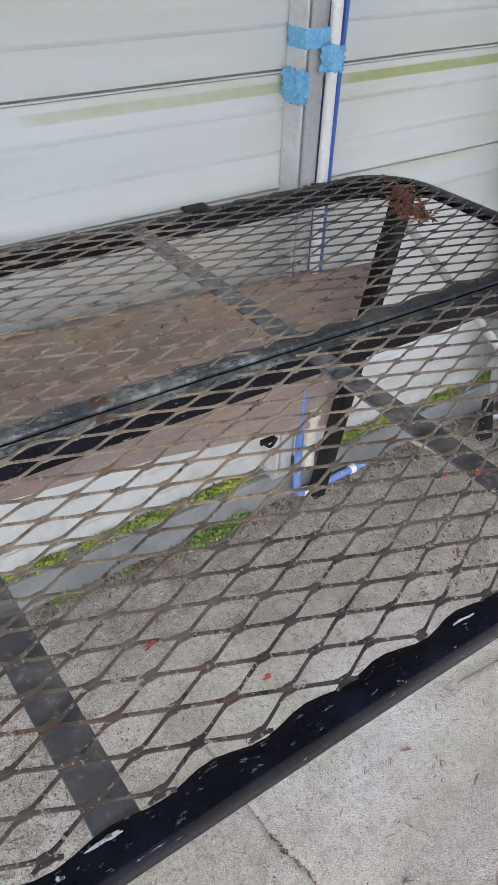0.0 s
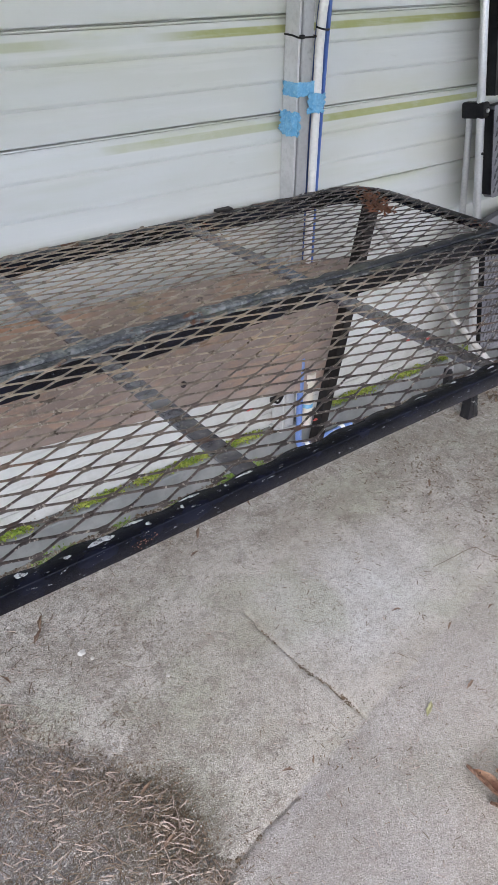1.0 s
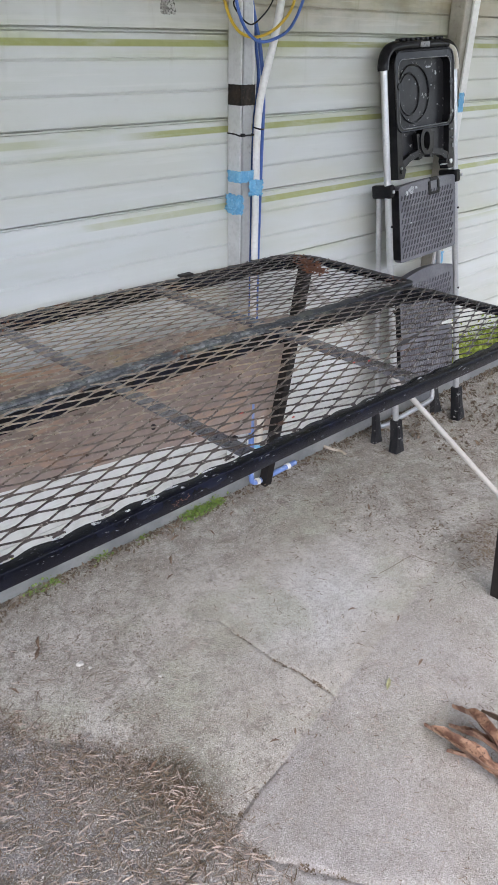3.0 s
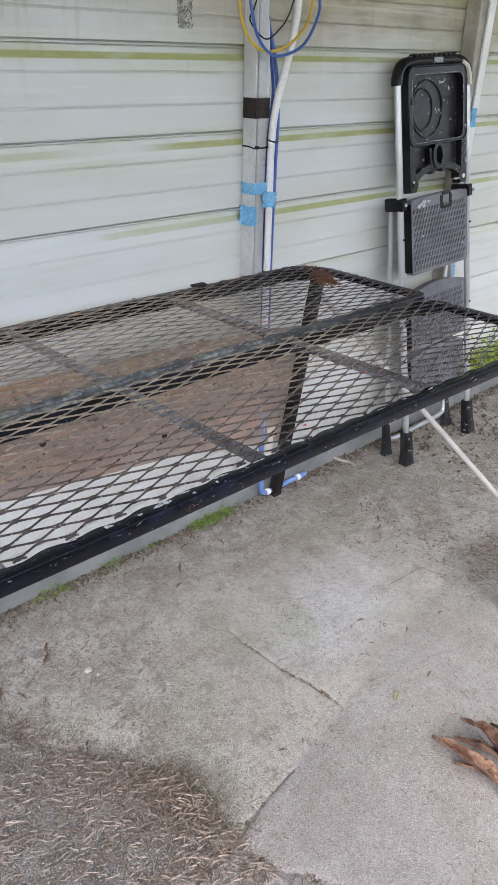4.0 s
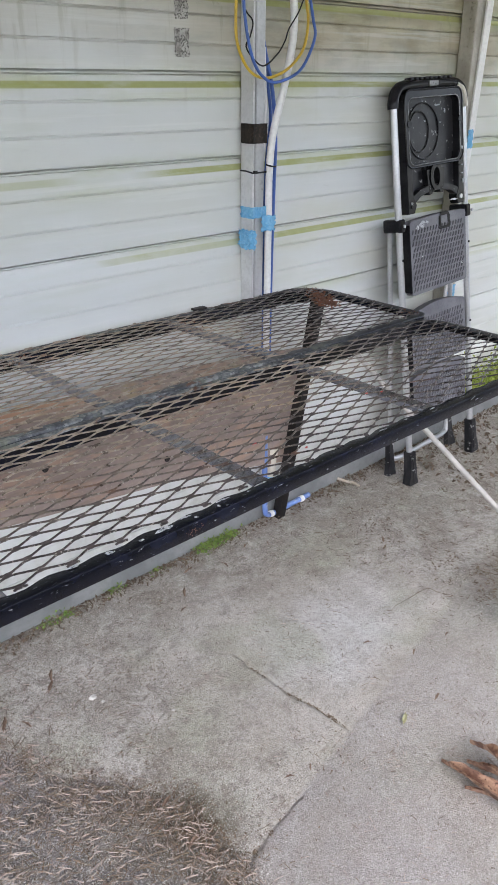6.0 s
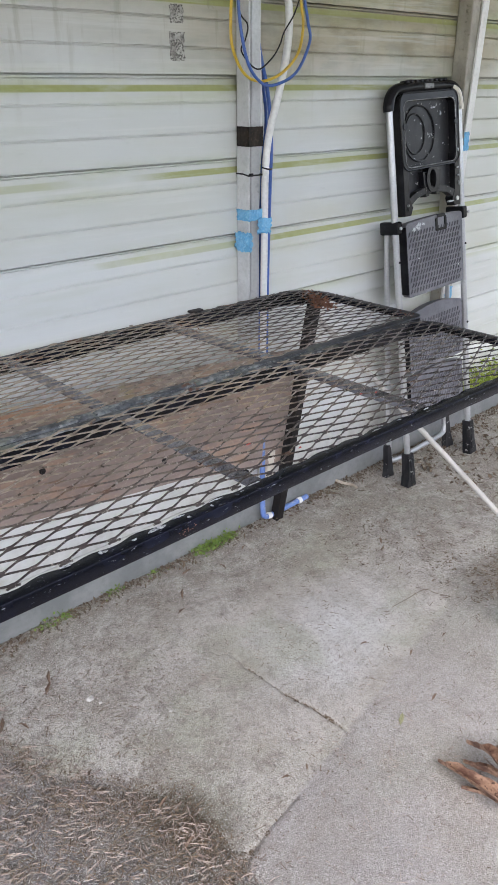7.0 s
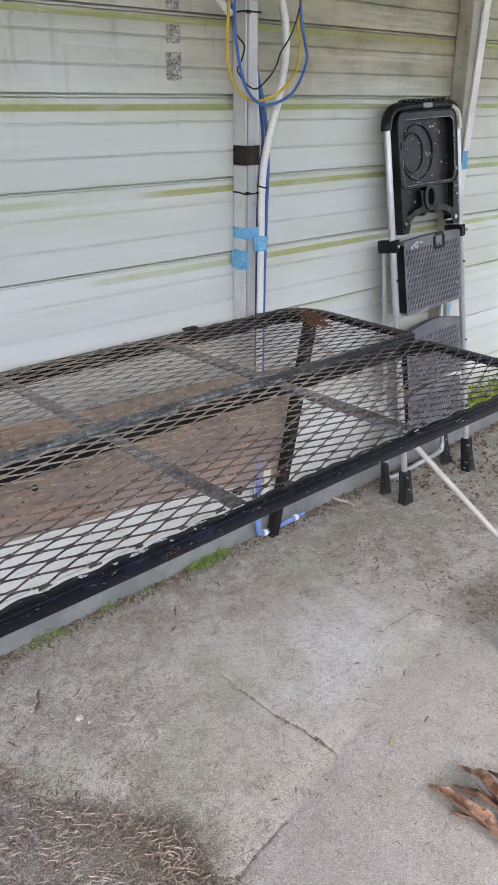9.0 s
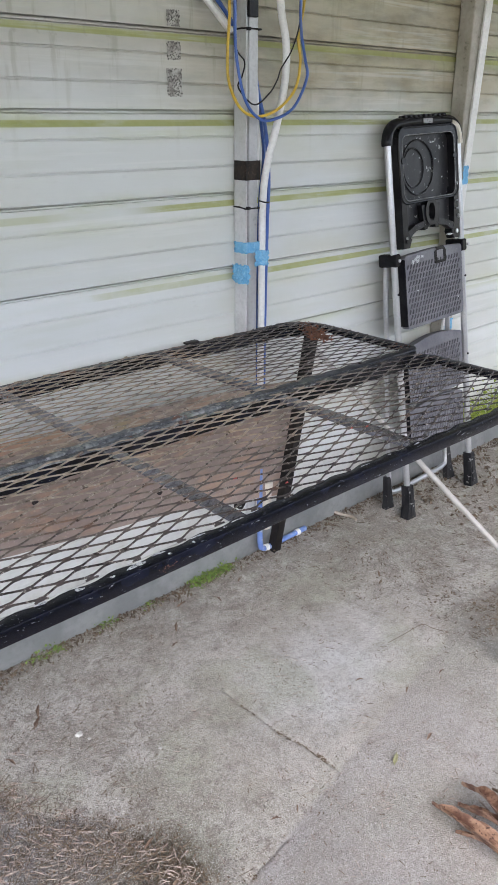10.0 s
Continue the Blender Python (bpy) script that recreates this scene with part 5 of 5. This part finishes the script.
tagged(part("twig", Mesh().tube([(2.655, 0.675, 0.002), (2.73, 0.668, 0.003), (2.811, 0.660, 0.004), (2.822, 0.625, 0.002), (2.843, 0.580, 0.002)], 0.0008, 6, 4), LITTER, None, "thin dark bent twig on the slab", True), category="twig")
tagged(part("soil_crumbs", crumbs([(x, y, -0.001) for x in np.linspace(1.30, 2.05, 14) for y in np.linspace(0.35, 1.28, 16)], 3000, 0.0030, 36, (0.045, 0.05, 0.001), 0.5), LITTER, None, "dark soil specks over the weathered side of the slab"), category="soil", kind="stuff")
tagged(part("soil_crumbs", crumbs([(1.69, 0.52, -0.002), (1.67, 0.46, -0.002), (1.66, 0.58, -0.002), (1.68, 0.40, -0.002), (1.62, 0.50, -0.002), (1.60, 0.62, -0.002)], 1500, 0.0030, 37, (0.030, 0.040, 0.002), 0.6), LITTER, None, "dark rotted needle mould heaped beside the joint"), category="soil", kind="stuff")
for x, y, r in ((1.722, 0.985, 0.010), (1.735, 0.955, 0.005), (1.855, 0.80, 0.005), (1.96, 0.60, 0.004), (2.25, 1.245, 0.004), (2.40, 0.80, 0.003)):
    bm = bmesh.new()
    bmesh.ops.create_icosphere(bm, subdivisions=2, radius=r)
    for v in bm.verts:
        v.co *= 0.75 + 0.5 * rng.random()
        v.co.z *= 0.5
    bm.verts.index_update()
    chip = Mesh().add([(v.co.x + x, v.co.y + y, v.co.z + r * 0.3) for v in bm.verts], [[v.index for v in f.verts] for f in bm.faces])
    bm.free()
    tagged(part("stone_chip", chip, STONE, None, "small pale stone chip lying on the concrete"), category="stone", group="stone chips")


def leaf(base, tip, width, curl, lift, seed):
    """A long dry leaf, folded along its rib, curled and ragged at its rim."""
    rng = random.Random(seed)
    b, t = Vector(base), Vector(tip)
    d = t - b
    s = Vector((-d.y, d.x, 0)).normalized()
    nu, nv = (40, 10) if width > 0.03 else (12, 4)
    v, f = [], []
    for layer in (0, 1):
        for i in range(nu + 1):
            u = i / nu
            w = width * (math.sin(math.pi * min(1, u * 0.96 + 0.03)) ** 0.9) * (1 - 0.45 * u) * (1 + 0.18 * math.sin(17 * u + 2 * seed))
            mid = b + d * u + Vector((0, 0, lift * math.sin(math.pi * u) + 0.004)) + s * (0.22 * width * math.sin(4 * u + seed))
            for j in range(nv + 1):
                q = 2 * j / nv - 1
                fold = abs(q) ** 1.3 * w * curl * (1.1 if q > 0 else 0.6) + width * (0.09 * math.sin(9 * u + 5 * q + seed) + 0.045 * math.sin(27 * u + 9 * q + 2 * seed) + 0.03 * math.sin(47 * u - 15 * q + seed))
                v.append(mid + s * (q * w * (0.75 - 0.25 * curl)) + Vector((0, 0, fold - layer * 0.0006)))
    k = (nu + 1) * (nv + 1)
    for i in range(nu):
        for j in range(nv):
            a = i * (nv + 1) + j
            f += [(a, a + 1, a + nv + 2, a + nv + 1), (k + a, k + a + nv + 1, k + a + nv + 2, k + a + 1)]
    for p in v:
        p.z = max(p.z, 0.0015)
    return Mesh().add(v, f)


curled = thing("dry_leaf", "large curled dry brown leaf with pointed lobes on concrete", "leaf")
LOBES = [((2.225, -0.060, 0.012), (2.222, 0.210, 0.003), 0.054, 0.65, 0.018), ((2.245, -0.055, 0.014), (2.318, 0.195, 0.012), 0.050, 0.9, 0.034),
         ((2.215, -0.060, 0.008), (2.200, 0.125, 0.002), 0.042, 0.60, 0.014), ((2.255, -0.060, 0.012), (2.365, 0.125, 0.020), 0.036, 0.9, 0.036),
         ((2.235, -0.060, 0.010), (2.275, 0.160, 0.012), 0.042, 0.85, 0.030)]
for n_lobe, (bs, tp, w, c, l) in enumerate(LOBES):
    part("lobe", leaf(bs, tp, w, c, l, n_lobe), LEAF if n_lobe != 3 else OLD_LEAF, curled, "", True)
part("stalk", Mesh().tube([(2.225, -0.06, 0.020), (2.26, 0.05, 0.048), (2.295, 0.125, 0.036)], 0.0016, 6, 4), NEEDLE, curled, "pale leaf stalk", True)

for k, (x, y, l, a) in enumerate(((2.21, 1.19, 0.026, 0.9), (2.15, 1.12, 0.016, 0.3), (2.62, 1.22, 0.014, 1.2), (1.50, 1.06, 0.028, 1.0), (1.54, 1.02, 0.020, 1.8), (2.45, 0.62, 0.014, -0.5), (2.52, 0.50, 0.015, 0.4), (2.66, 0.48, 0.013, 0.1), (1.98, 0.42, 0.012, 0.9), (2.30, 1.28, 0.022, 0.2), (1.66, 0.58, 0.020, 0.3), (1.35, 0.90, 0.02, 0.6), (2.95, 0.95, 0.022, 0.7), (1.685, 1.139, 0.026, 1.1), (1.66, 1.10, 0.026, 0.9), (1.64, 0.457, 0.022, 0.4), (2.413, 1.221, 0.020, 1.5), (2.412, 0.346, 0.018, 0.1), (1.921, 0.432, 0.014, -0.6), (2.55, 1.26, 0.016, 0.4))):
    e = Vector((math.cos(a), math.sin(a), 0)) * l
    tagged(part("fallen_leaf", leaf((x - e.x, y - e.y, 0.0), (x + e.x, y + e.y, 0.0), l * 0.36, 0.45, 0.003, 50 + k), OLD_LEAF, None, "small dry brown leaf lying on the concrete", True), category="leaf", group="fallen leaves")
tagged(part("fallen_leaf", leaf((2.262, 0.345, 0.0), (2.300, 0.372, 0.0), 0.011, 0.4, 0.003, 77), YELLOW_LEAF, None, "small yellow-green leaf lying on the concrete", True), category="leaf")
tagged(part("stick", Mesh().tube([(3.175, 1.385, 0.016), (3.185, 1.335, 0.012), (3.205, 1.300, 0.009), (3.200, 1.270, 0.008)], 0.0062, 8, 4), TWIG, None, "short pale broken stick at the wall foot", True), category="stick")
tagged(part("clip", Mesh().box((2.352, 1.274, TOP + 0.0015), (2.400, 1.296, TOP + 0.009), None, 0.003), LEG, None, "small dark clip sitting on the back rail"), category="clip")
